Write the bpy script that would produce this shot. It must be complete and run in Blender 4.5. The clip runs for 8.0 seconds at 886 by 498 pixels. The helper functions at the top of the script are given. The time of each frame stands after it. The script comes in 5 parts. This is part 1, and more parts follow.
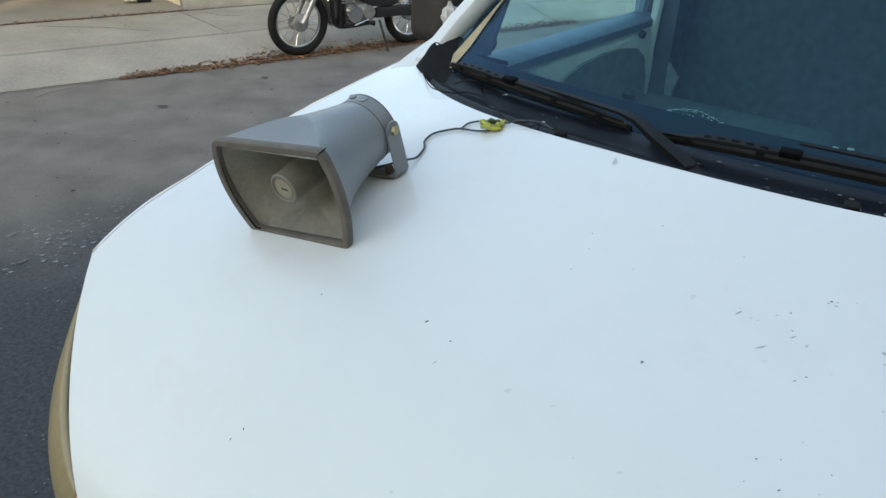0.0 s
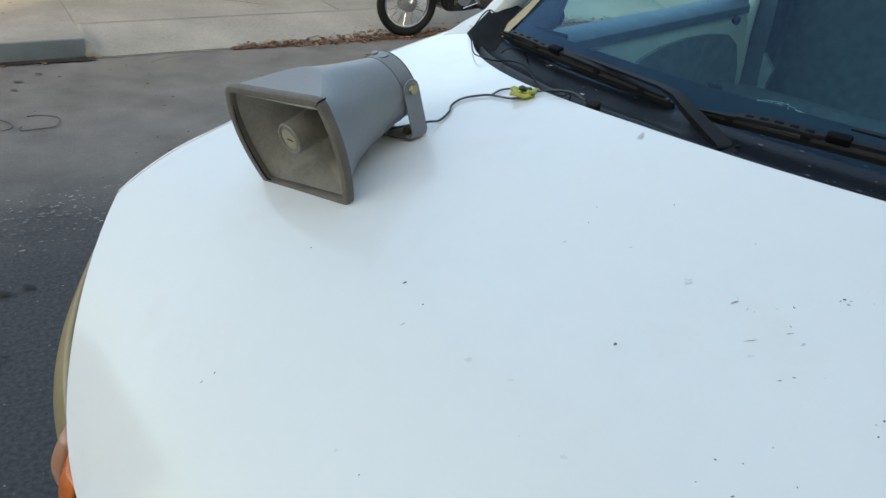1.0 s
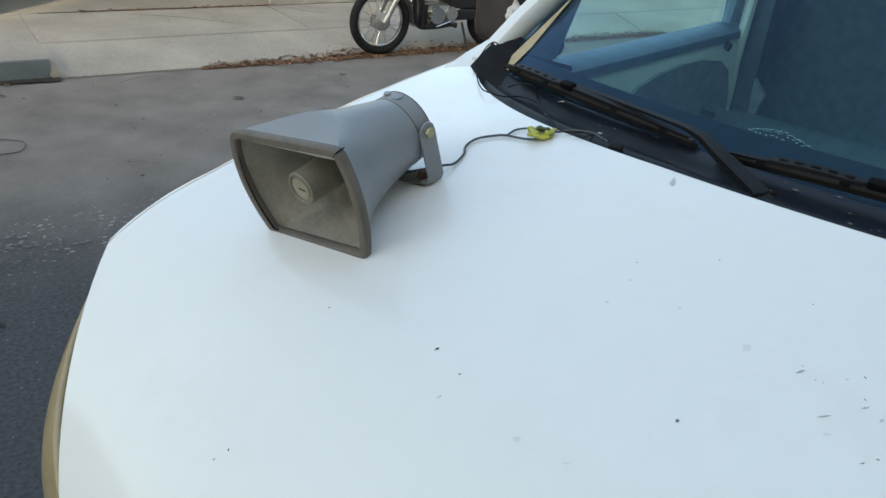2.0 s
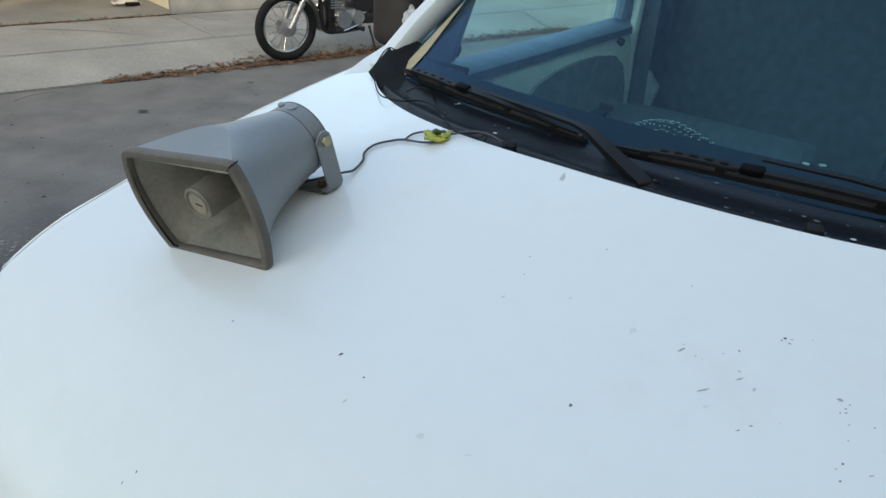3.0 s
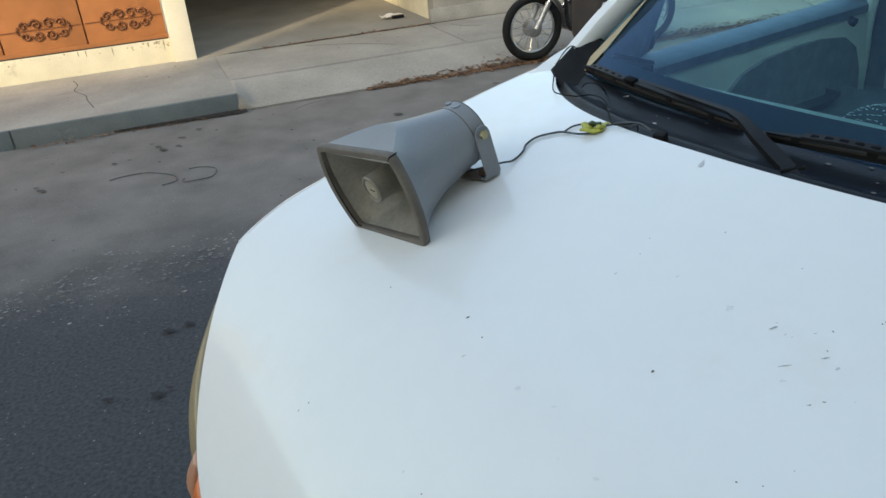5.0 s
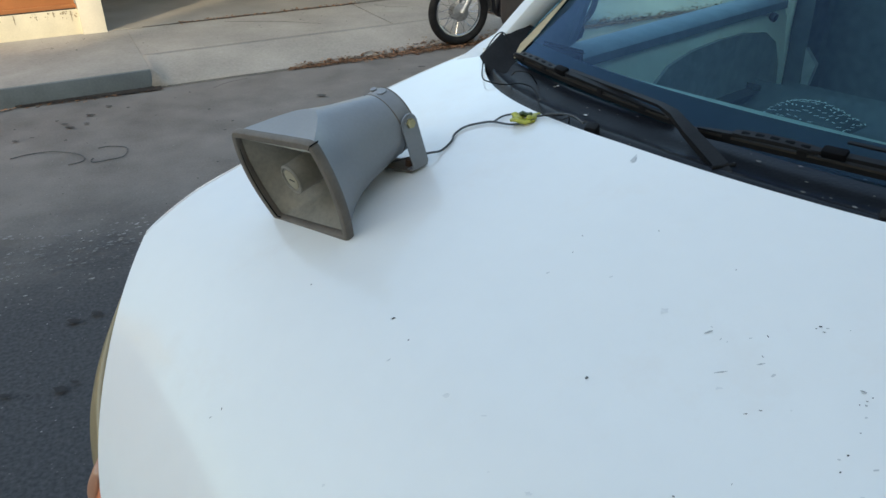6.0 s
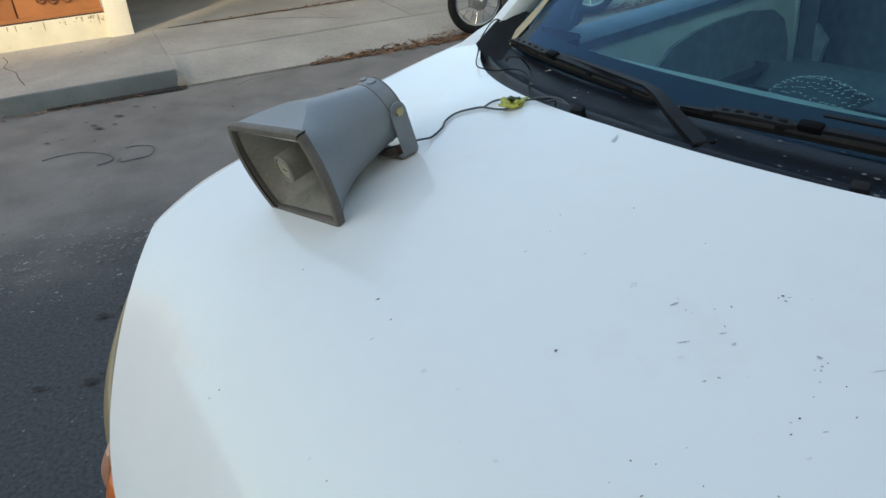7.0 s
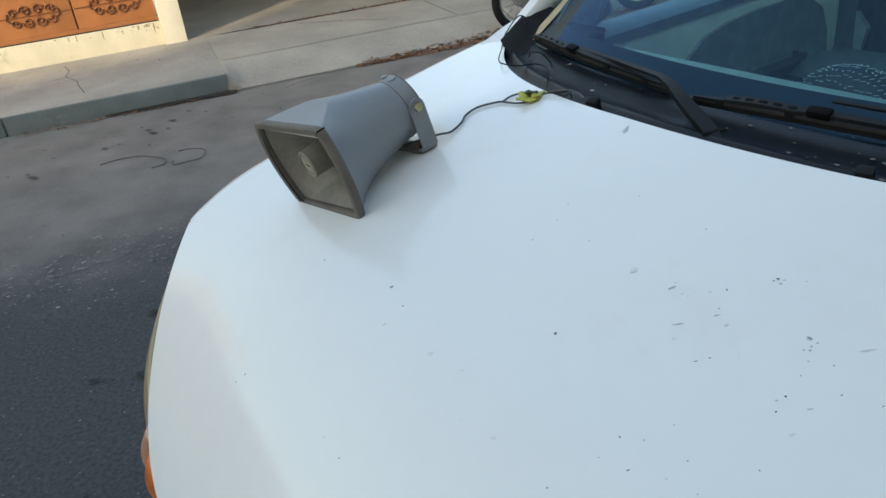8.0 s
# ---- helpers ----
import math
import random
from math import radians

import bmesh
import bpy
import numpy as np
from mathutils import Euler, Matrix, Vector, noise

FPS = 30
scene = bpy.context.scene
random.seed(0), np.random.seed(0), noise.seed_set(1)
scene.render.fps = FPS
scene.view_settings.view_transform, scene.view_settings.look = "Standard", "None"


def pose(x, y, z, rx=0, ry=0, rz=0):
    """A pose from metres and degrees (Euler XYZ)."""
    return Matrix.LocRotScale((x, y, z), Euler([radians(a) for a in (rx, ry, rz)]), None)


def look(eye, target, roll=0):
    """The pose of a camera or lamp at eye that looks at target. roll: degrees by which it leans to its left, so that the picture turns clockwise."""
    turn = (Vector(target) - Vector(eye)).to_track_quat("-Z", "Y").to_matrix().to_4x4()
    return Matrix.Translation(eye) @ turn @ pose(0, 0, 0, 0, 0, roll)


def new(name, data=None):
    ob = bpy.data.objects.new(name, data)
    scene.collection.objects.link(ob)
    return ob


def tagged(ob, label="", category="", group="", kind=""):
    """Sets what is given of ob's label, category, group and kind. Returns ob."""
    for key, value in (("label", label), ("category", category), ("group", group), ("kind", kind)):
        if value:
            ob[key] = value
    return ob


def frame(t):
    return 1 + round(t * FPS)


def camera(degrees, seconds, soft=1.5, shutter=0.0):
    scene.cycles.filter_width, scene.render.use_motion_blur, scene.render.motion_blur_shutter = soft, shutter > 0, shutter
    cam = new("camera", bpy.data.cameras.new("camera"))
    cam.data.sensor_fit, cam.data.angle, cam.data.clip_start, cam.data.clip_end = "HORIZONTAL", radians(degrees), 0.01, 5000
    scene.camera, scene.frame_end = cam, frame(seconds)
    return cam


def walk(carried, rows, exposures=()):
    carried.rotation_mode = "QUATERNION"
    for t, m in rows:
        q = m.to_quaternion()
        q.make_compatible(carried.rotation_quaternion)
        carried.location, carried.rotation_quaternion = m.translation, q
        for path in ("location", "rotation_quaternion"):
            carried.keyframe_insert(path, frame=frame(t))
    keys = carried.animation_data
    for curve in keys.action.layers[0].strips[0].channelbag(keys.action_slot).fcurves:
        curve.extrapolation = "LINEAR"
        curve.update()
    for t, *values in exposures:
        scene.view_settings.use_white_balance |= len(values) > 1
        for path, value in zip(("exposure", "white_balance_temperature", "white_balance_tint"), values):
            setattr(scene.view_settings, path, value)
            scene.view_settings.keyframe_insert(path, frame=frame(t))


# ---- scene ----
cam = camera(59.9, 8.0)
PATH = [
    (0, (-0.018, -0.159, 1.734), (-0.044, 1.619, 0.818), 3.2),
    (0.5, (0.038, -0.116, 1.707), (-0.076, 1.652, 0.78), 3.6),
    (1, (0.149, -0.113, 1.683), (-0.148, 1.621, 0.732), 4.0),
    (1.2, (0.171, -0.099, 1.671), (-0.203, 1.614, 0.709), 3.5),
    (2.3, (0.019, -0.029, 1.707), (-0.098, 1.755, 0.81), 4.8),
    (2.5, (0.031, -0.029, 1.709), (-0.031, 1.76, 0.817), 4.6),
    (3, (0.084, -0.052, 1.714), (0.058, 1.733, 0.813), 3.7),
    (3.5, (0.079, -0.068, 1.723), (0.014, 1.686, 0.764), 3.0),
    (4, (0.125, -0.092, 1.74), (-0.233, 1.619, 0.769), -1.7),
    (4.5, (0.267, -0.149, 1.757), (-0.334, 1.523, 0.838), -3.9),
    (4.7, (0.294, -0.162, 1.756), (-0.393, 1.487, 0.857), -4.9),
    (5.8, (0.273, -0.086, 1.734), (-0.27, 1.595, 0.796), -1.9),
    (6, (0.268, -0.088, 1.739), (-0.219, 1.604, 0.789), -1.4),
    (6.5, (0.282, -0.095, 1.741), (-0.195, 1.591, 0.776), -2.1),
    (7, (0.35, -0.103, 1.741), (-0.218, 1.553, 0.775), -4.2),
    (7.5, (0.404, -0.126, 1.746), (-0.247, 1.505, 0.789), -5.7),
    (8, (0.422, -0.124, 1.741), (-0.276, 1.489, 0.786), -6.8),
]
walk(cam, [(t, look(eye, target, roll)) for t, eye, target, roll in PATH], [(0.0, 1.97, 8050, 2), (0.5, 1.88, 8000, 2), (1.0, 1.96, 8050, 2), (2.5, 1.95, 8050, 2), (3.0, 1.89, 7850, 2), (3.5, 1.97, 7950, 2), (4.5, 1.86, 8000, 2), (6.0, 1.82, 7700, 2), (8.0, 1.78, 7820, 2)])

# ---- light ----
SUN_TRAVEL_A = 45.0      # the sun's way over the ground, from the street's direction towards the far side
SUN_HEIGHT = 24.0
STREET = math.degrees(math.atan2(0.663, 0.748))
world = bpy.data.worlds.new("world")
scene.world = world
world.use_nodes = True
wn = world.node_tree
sky = wn.nodes.new("ShaderNodeTexSky")
sky.sky_type = "NISHITA"
sky.sun_disc = False
sky.sun_elevation = radians(SUN_HEIGHT)
travel = radians(STREET + SUN_TRAVEL_A)
sun_from = Vector((-math.cos(travel), -math.sin(travel), math.tan(radians(SUN_HEIGHT))))
sky.sun_rotation = math.atan2(sun_from.x, sun_from.y)
sky.dust_density = 2.0
wn.links.new(sky.outputs[0], wn.nodes["Background"].inputs[0])
wn.nodes["Background"].inputs[1].default_value = 0.15
sun = new("sun", bpy.data.lights.new("sun", "SUN"))
sun.data.energy = 0.91
sun.data.angle = radians(0.9)
sun.data.color = (1.0, 0.84, 0.64)
sun.matrix_world = look(sun_from * 10, (0, 0, 0))


# ---- materials ----
def mat(name, colour, rough=0.6, metal=0.0, vary=0.12, scale=8.0, fine=90.0, bump=0.15, bump_scale=None, second=None, second_at=0.55, coat=0.0, dist=0.002, spec=0.5):
    m = bpy.data.materials.new(name)
    m.use_nodes = True
    nt = m.node_tree
    p = nt.nodes["Principled BSDF"]
    co = nt.nodes.new("ShaderNodeTexCoord")
    n1 = nt.nodes.new("ShaderNodeTexNoise")
    n1.inputs["Scale"].default_value = scale
    n1.inputs["Detail"].default_value = 6
    n2 = nt.nodes.new("ShaderNodeTexNoise")
    n2.inputs["Scale"].default_value = fine
    n2.inputs["Detail"].default_value = 3
    for n in (n1, n2):
        nt.links.new(co.outputs["Object"], n.inputs["Vector"])
    add = nt.nodes.new("ShaderNodeMath")
    add.operation = "MULTIPLY_ADD"
    nt.links.new(n2.outputs[0], add.inputs[0])
    add.inputs[1].default_value = 0.45
    nt.links.new(n1.outputs[0], add.inputs[2])
    ramp = nt.nodes.new("ShaderNodeValToRGB")
    ramp.color_ramp.elements[0].position = 0.45
    ramp.color_ramp.elements[1].position = 0.95
    lo = [max(0.0, c * (1 - vary)) for c in colour]
    hi = [min(1.0, c * (1 + vary)) for c in colour]
    ramp.color_ramp.elements[0].color = (*lo, 1)
    ramp.color_ramp.elements[1].color = (*hi, 1)
    nt.links.new(add.outputs[0], ramp.inputs[0])
    out = ramp.outputs[0]
    if second:
        n3 = nt.nodes.new("ShaderNodeTexNoise")
        n3.inputs["Scale"].default_value = scale * 0.45
        n3.inputs["Detail"].default_value = 8
        n3.inputs["Roughness"].default_value = 0.7
        nt.links.new(co.outputs["Object"], n3.inputs["Vector"])
        r3 = nt.nodes.new("ShaderNodeValToRGB")
        r3.color_ramp.elements[0].position = second_at
        r3.color_ramp.elements[1].position = second_at + 0.14
        nt.links.new(n3.outputs[0], r3.inputs[0])
        mix = nt.nodes.new("ShaderNodeMixRGB")
        nt.links.new(r3.outputs[0], mix.inputs[0])
        nt.links.new(out, mix.inputs[1])
        mix.inputs[2].default_value = (*second, 1)
        out = mix.outputs[0]
    nt.links.new(out, p.inputs["Base Color"])
    p.inputs["Roughness"].default_value = rough
    p.inputs["Metallic"].default_value = metal
    p.inputs["Specular IOR Level"].default_value = spec
    p.inputs["Coat Weight"].default_value = coat
    p.inputs["Coat Roughness"].default_value = 0.08
    if bump:
        b = nt.nodes.new("ShaderNodeBump")
        b.inputs["Strength"].default_value = bump
        b.inputs["Distance"].default_value = dist
        n4 = nt.nodes.new("ShaderNodeTexNoise")
        n4.inputs["Scale"].default_value = bump_scale or fine
        n4.inputs["Detail"].default_value = 4
        nt.links.new(co.outputs["Object"], n4.inputs["Vector"])
        nt.links.new(n4.outputs[0], b.inputs["Height"])
        nt.links.new(b.outputs[0], p.inputs["Normal"])
    return m


def glass_mat(name, tint, gloss=None, dust=0.0, sheen=(1, 1, 1)):
    m = bpy.data.materials.new(name)
    m.use_nodes = True
    nt = m.node_tree
    nt.nodes.remove(nt.nodes["Principled BSDF"])
    tr = nt.nodes.new("ShaderNodeBsdfTransparent")
    tr.inputs[0].default_value = (*tint, 1)
    gl = nt.nodes.new("ShaderNodeBsdfGlossy")
    gl.inputs[0].default_value = (*sheen, 1)
    gl.inputs["Roughness"].default_value = 0.0
    df = nt.nodes.new("ShaderNodeBsdfDiffuse")
    df.inputs[0].default_value = (0.30, 0.68, 0.95, 1)
    film = nt.nodes.new("ShaderNodeMixShader")
    n = nt.nodes.new("ShaderNodeTexNoise")
    n.inputs["Scale"].default_value = 6
    n.inputs["Detail"].default_value = 5
    amount = nt.nodes.new("ShaderNodeMath")
    amount.operation = "MULTIPLY"
    amount.inputs[1].default_value = dust * 2
    nt.links.new(n.outputs[0], amount.inputs[0])
    nt.links.new(amount.outputs[0], film.inputs[0])
    nt.links.new(tr.outputs[0], film.inputs[1])
    nt.links.new(df.outputs[0], film.inputs[2])
    mx = nt.nodes.new("ShaderNodeMixShader")
    if gloss is None:
        fr = nt.nodes.new("ShaderNodeFresnel")
        fr.inputs[0].default_value = 1.5
        nt.links.new(fr.outputs[0], mx.inputs[0])
    else:
        mx.inputs[0].default_value = gloss
    nt.links.new(film.outputs[0], mx.inputs[1])
    nt.links.new(gl.outputs[0], mx.inputs[2])
    nt.links.new(mx.outputs[0], nt.nodes["Material Output"].inputs[0])
    return m


ASPHALT = mat("asphalt", (0.142, 0.134, 0.128), 0.85, vary=0.30, scale=2.6, fine=75, bump=0.5, dist=0.004, second=(0.160, 0.150, 0.142), second_at=0.52)
WORN = mat("worn_asphalt", (0.15, 0.15, 0.15), 0.9, vary=0.3, scale=9, fine=70, bump=0.3, dist=0.003, second=(0.36, 0.36, 0.35), second_at=0.5)


def road_mat():
    """Brownish old asphalt by the far kerb that passes unevenly into darker, newer asphalt."""
    m = mat("street_asphalt", (0.164, 0.151, 0.139), 0.9, vary=0.32, scale=2.6, fine=75, bump=0.22, dist=0.003, second=(0.186, 0.171, 0.157), second_at=0.52)
    nt = m.node_tree
    p = nt.nodes["Principled BSDF"]
    old = p.inputs["Base Color"].links[0].from_socket
    co = nt.nodes.new("ShaderNodeTexCoord")
    xyz = nt.nodes.new("ShaderNodeSeparateXYZ")
    nt.links.new(co.outputs["Object"], xyz.inputs[0])
    wide = nt.nodes.new("ShaderNodeTexNoise")
    wide.inputs["Scale"].default_value = 1.1
    wide.inputs["Detail"].default_value = 7
    wide.inputs["Roughness"].default_value = 0.65
    nt.links.new(co.outputs["Object"], wide.inputs["Vector"])
    shift = nt.nodes.new("ShaderNodeMath")
    shift.operation = "MULTIPLY_ADD"
    shift.inputs[1].default_value = 1.5
    nt.links.new(wide.outputs[0], shift.inputs[0])
    nt.links.new(xyz.outputs["Y"], shift.inputs[2])
    way = nt.nodes.new("ShaderNodeMapRange")
    way.interpolation_type = "SMOOTHSTEP"
    way.inputs[1].default_value, way.inputs[2].default_value = -1.10, -2.55
    nt.links.new(shift.outputs[0], way.inputs[0])
    grain = nt.nodes.new("ShaderNodeTexNoise")
    grain.inputs["Scale"].default_value = 60
    grain.inputs["Detail"].default_value = 5
    nt.links.new(co.outputs["Object"], grain.inputs["Vector"])
    dark = nt.nodes.new("ShaderNodeValToRGB")
    dark.color_ramp.elements[0].position, dark.color_ramp.elements[1].position = 0.35, 0.72
    dark.color_ramp.elements[0].color = (0.034, 0.036, 0.040, 1)
    dark.color_ramp.elements[1].color = (0.072, 0.074, 0.078, 1)
    nt.links.new(grain.outputs[0], dark.inputs[0])
    mix = nt.nodes.new("ShaderNodeMixRGB")
    nt.links.new(way.outputs[0], mix.inputs[0])
    nt.links.new(old, mix.inputs[1])
    nt.links.new(dark.outputs[0], mix.inputs[2])
    nt.links.new(mix.outputs[0], p.inputs["Base Color"])
    return m


ROAD = road_mat()
CONCRETE = mat("concrete", (0.315, 0.295, 0.265), 0.85, vary=0.24, scale=1.6, fine=45, bump=0.3, second=(0.29, 0.265, 0.24), second_at=0.56)
KERB_PAINT = mat("kerb_paint", (0.128, 0.152, 0.162), 0.8, vary=0.2, scale=4, fine=60, bump=0.3, second=(0.25, 0.25, 0.25), second_at=0.6)
FADED_OIL = mat("faded_oil", (0.055, 0.052, 0.050), 0.8, vary=0.3, scale=30)
OIL = mat("old_oil", (0.012, 0.012, 0.013), 0.7, vary=0.3, scale=30)
FRIT = mat("dark_glass_edge", (0.012, 0.016, 0.028), 0.5, spec=0.3, vary=0.15, scale=30)
DARK_JOINT = mat("dark_joint", (0.04, 0.035, 0.03), 0.95, vary=0.4, scale=20)
PLASTER = mat("cream_plaster", (0.68, 0.63, 0.50), 0.9, vary=0.1, scale=5, fine=70, bump=0.3, second=(0.42, 0.37, 0.28), second_at=0.62)
GREY_WALL = mat("grey_wall", (0.33, 0.32, 0.30), 0.9, vary=0.25, scale=3, fine=50, bump=0.4, second=(0.17, 0.165, 0.155), second_at=0.56)
WHITE_WALL = mat("white_wall", (0.70, 0.66, 0.57), 0.9, vary=0.08, scale=3, fine=60, bump=0.2)
HOUSE_WALL = mat("house_wall", (0.50, 0.45, 0.36), 0.9, vary=0.1, scale=1.5, fine=40, bump=0.2, second=(0.40, 0.36, 0.29), second_at=0.6)
PAVE_STAIN = mat("pavement_stain", (0.28, 0.26, 0.232), 0.9, vary=0.15, scale=9, fine=60, bump=0.3)
CARPORT = mat("carport_concrete", (0.23, 0.22, 0.205), 0.85, vary=0.18, scale=2, fine=60, bump=0.3, second=(0.19, 0.18, 0.17), second_at=0.55)
STAIN = mat("mould_stain", (0.36, 0.31, 0.22), 0.95, vary=0.5, scale=40)
ORANGE = mat("orange_paint", (0.37, 0.145, 0.055), 0.55, vary=0.12, scale=6, fine=120, bump=0.1, second=(0.38, 0.14, 0.05), second_at=0.6)
DARK_ORANGE = mat("dark_scroll_paint", (0.165, 0.058, 0.022), 0.7, vary=0.3, scale=30)
WHITE_PAINT = mat("white_car_paint", (0.80, 0.80, 0.79), 0.42, vary=0.02, scale=3, fine=25, bump=0.0, coat=0.8, second=(0.775, 0.745, 0.715), second_at=0.52)
PALE_FLECK = mat("pale_leaf_bit", (0.55, 0.53, 0.50), 0.9, vary=0.2, scale=200)
DUSTY_RIDGE = mat("dusty_ridge", (0.040, 0.039, 0.038), 0.9, vary=0.5, scale=60)
BLADE_BROWN = mat("faded_blade_spine", (0.024, 0.019, 0.016), 0.6, vary=0.3, scale=40)
SLOT_BLACK = mat("deep_black", (0.004, 0.004, 0.005), 0.7, spec=0.1, vary=0.2, scale=40)
FLECK = mat("cowl_fleck", (0.16, 0.155, 0.15), 0.9, vary=0.3, scale=200)
CHIP = mat("chip_mark", (0.15, 0.15, 0.15), 0.9, vary=0.5, scale=300)
BLACK_CHIP = mat("dark_chip", (0.03, 0.03, 0.035), 0.9, vary=0.4, scale=300)
SCRATCH = mat("grey_scratch", (0.36, 0.37, 0.38), 0.8, vary=0.25, scale=400)
FAINT = mat("faint_smudge", (0.665, 0.67, 0.67), 0.7, vary=0.06, scale=200)
SMUDGE = mat("grey_smudge", (0.52, 0.53, 0.54), 0.8, vary=0.1, scale=200)
BLACK_PLASTIC = mat("black_plastic", (0.006, 0.007, 0.010), 0.42, spec=0.24, vary=0.5, scale=11, fine=160, bump=0.25, second=(0.022, 0.022, 0.023), second_at=0.60)
BLACK_RUBBER = mat("black_rubber", (0.010, 0.010, 0.011), 0.75, spec=0.25, vary=0.35, scale=25, fine=200, bump=0.2)
WIPER = mat("wiper_black", (0.008, 0.008, 0.009), 0.5, spec=0.25, vary=0.3, scale=30, fine=200, bump=0.15, second=(0.028, 0.024, 0.021), second_at=0.6)
BROWN_PLASTIC = mat("weathered_mirror_plastic", (0.036, 0.028, 0.025), 0.6, vary=0.3, scale=14, fine=120, bump=0.2, second=(0.12, 0.09, 0.075), second_at=0.62)
HORN_GREY = mat("grey_horn_enamel", (0.228, 0.240, 0.258), 0.40, vary=0.07, scale=10, fine=160, bump=0.06, second=(0.20, 0.21, 0.22), second_at=0.62)
HORN_DUST = mat("dusty_horn_inside", (0.205, 0.185, 0.155), 0.55, vary=0.25, scale=14, fine=140, bump=0.15, second=(0.27, 0.24, 0.195), second_at=0.58)
HORN_TRIM = mat("brown_grey_trim", (0.135, 0.115, 0.098), 0.65, vary=0.2, scale=30, fine=200, bump=0.2)
BARE_EDGE = mat("bare_edge", (0.40, 0.39, 0.37), 0.5, vary=0.15, scale=60)
SEALANT = mat("tan_sealant", (0.46, 0.37, 0.23), 0.7, vary=0.2, scale=25, second=(0.30, 0.26, 0.16), second_at=0.58)
CREAM = mat("cream_label", (0.30, 0.265, 0.195), 0.6, vary=0.12, scale=60)
BRASS = mat("brass_bolt", (0.42, 0.36, 0.20), 0.4, metal=0.8, vary=0.2, scale=80)
RUST = mat("rusty_steel", (0.10, 0.055, 0.035), 0.8, metal=0.3, vary=0.5, scale=60, bump=0.3)
CHROME = mat("chrome", (0.62, 0.62, 0.63), 0.18, metal=1.0, vary=0.1, scale=20)
ALLOY = mat("cast_alloy", (0.42, 0.42, 0.42), 0.4, metal=0.85, vary=0.25, scale=40, bump=0.2)
BLACK_PAINT = mat("black_gloss_paint", (0.015, 0.014, 0.018), 0.3, vary=0.3, scale=15, coat=0.4)
LENS = mat("yellowed_lens", (0.33, 0.255, 0.14), 0.35, vary=0.15, scale=9, fine=80, bump=0.05, second=(0.27, 0.19, 0.11), second_at=0.55, coat=0.3)
PINK_LENS = mat("pinkish_lens", (0.50, 0.26, 0.17), 0.3, vary=0.15, scale=20, bump=0.05, coat=0.3)
AMBER = mat("amber_lens", (0.62, 0.15, 0.035), 0.3, vary=0.2, scale=25, bump=0.1, coat=0.3)
DOOR_PANEL = mat("door_trim", (0.88, 0.90, 0.88), 0.7, vary=0.08, scale=8)
DOOR_CLOTH = mat("door_cloth", (0.25, 0.27, 0.30), 0.95, vary=0.15, scale=30, fine=200, bump=0.3)
SEAT_CLOTH = mat("seat_cloth", (0.085, 0.095, 0.112), 0.95, vary=0.2, scale=30, fine=200, bump=0.3)
DASH_TOP = mat("dashboard_top_vinyl", (0.40, 0.41, 0.40), 0.7, vary=0.12, scale=20, bump=0.2)
FRAME_GREY = mat("door_frame_plastic", (0.19, 0.24, 0.32), 0.6, vary=0.15, scale=20)
DASH = mat("dashboard_vinyl", (0.03, 0.034, 0.042), 0.7, vary=0.2, scale=20, bump=0.2)
TAPE = mat("yellow_green_tape", (0.40, 0.39, 0.06), 0.5, vary=0.35, scale=120)
TAPE_DARK = mat("green_tape", (0.045, 0.075, 0.02), 0.5, vary=0.3, scale=120)
WIRE = mat("dark_cable", (0.055, 0.06, 0.065), 0.55, vary=0.3, scale=60)
LEAF = mat("dry_leaf", (0.20, 0.105, 0.058), 0.9, vary=0.35, scale=6)
WINDSCREEN = glass_mat("windscreen_glass", (0.60, 0.99, 1.0), None, 0.013, (0.40, 0.56, 0.86))
SIDE_GLASS = glass_mat("side_glass", (0.86, 0.95, 0.93), 0.05)
PATTERN_W = mat("white_cloth_print", (0.62, 0.66, 0.66), 0.9, vary=0.1, scale=60)
PAPER = mat("crumpled_paper", (0.62, 0.58, 0.55), 0.8, vary=0.15, scale=40)
for _name in ("dry_leaf",):
    _m = bpy.data.materials[_name]
    _g = _m.node_tree.nodes.new("ShaderNodeNewGeometry")
    _h = _m.node_tree.nodes.new("ShaderNodeHueSaturation")
    _p = _m.node_tree.nodes["Principled BSDF"]
    _old = _p.inputs["Base Color"].links[0].from_socket
    _r = _m.node_tree.nodes.new("ShaderNodeMapRange")
    _r.inputs[3].default_value, _r.inputs[4].default_value = 0.35, 1.7
    _m.node_tree.links.new(_g.outputs["Random Per Island"], _r.inputs[0])
    _m.node_tree.links.new(_r.outputs[0], _h.inputs["Value"])
    _m.node_tree.links.new(_old, _h.inputs["Color"])
    _m.node_tree.links.new(_h.outputs[0], _p.inputs["Base Color"])


# ---- building helpers ----
def thing(name, m, label, category, group="", kind=""):
    ob = new(name)
    ob.matrix_world = m
    ob.empty_display_size = 0.1
    return tagged(ob, label, category, group, kind)


def part(name, bm, material, parent=None, label="", smooth=True):
    me = bpy.data.meshes.new(name)
    bmesh.ops.recalc_face_normals(bm, faces=bm.faces)
    bm.to_mesh(me)
    bm.free()
    me.materials.append(material)
    if smooth:
        for poly in me.polygons:
            poly.use_smooth = True
        me.set_sharp_from_angle(angle=radians(40))
    ob = new(name, me)
    if parent:
        ob.parent = parent
    if label:
        tagged(ob, label)
    return ob


def solo(name, bm, material, m, label, category, kind="", group="", smooth=True):
    ob = part(name, bm, material, smooth=smooth)
    ob.matrix_world = m
    return tagged(ob, label, category, group, kind)


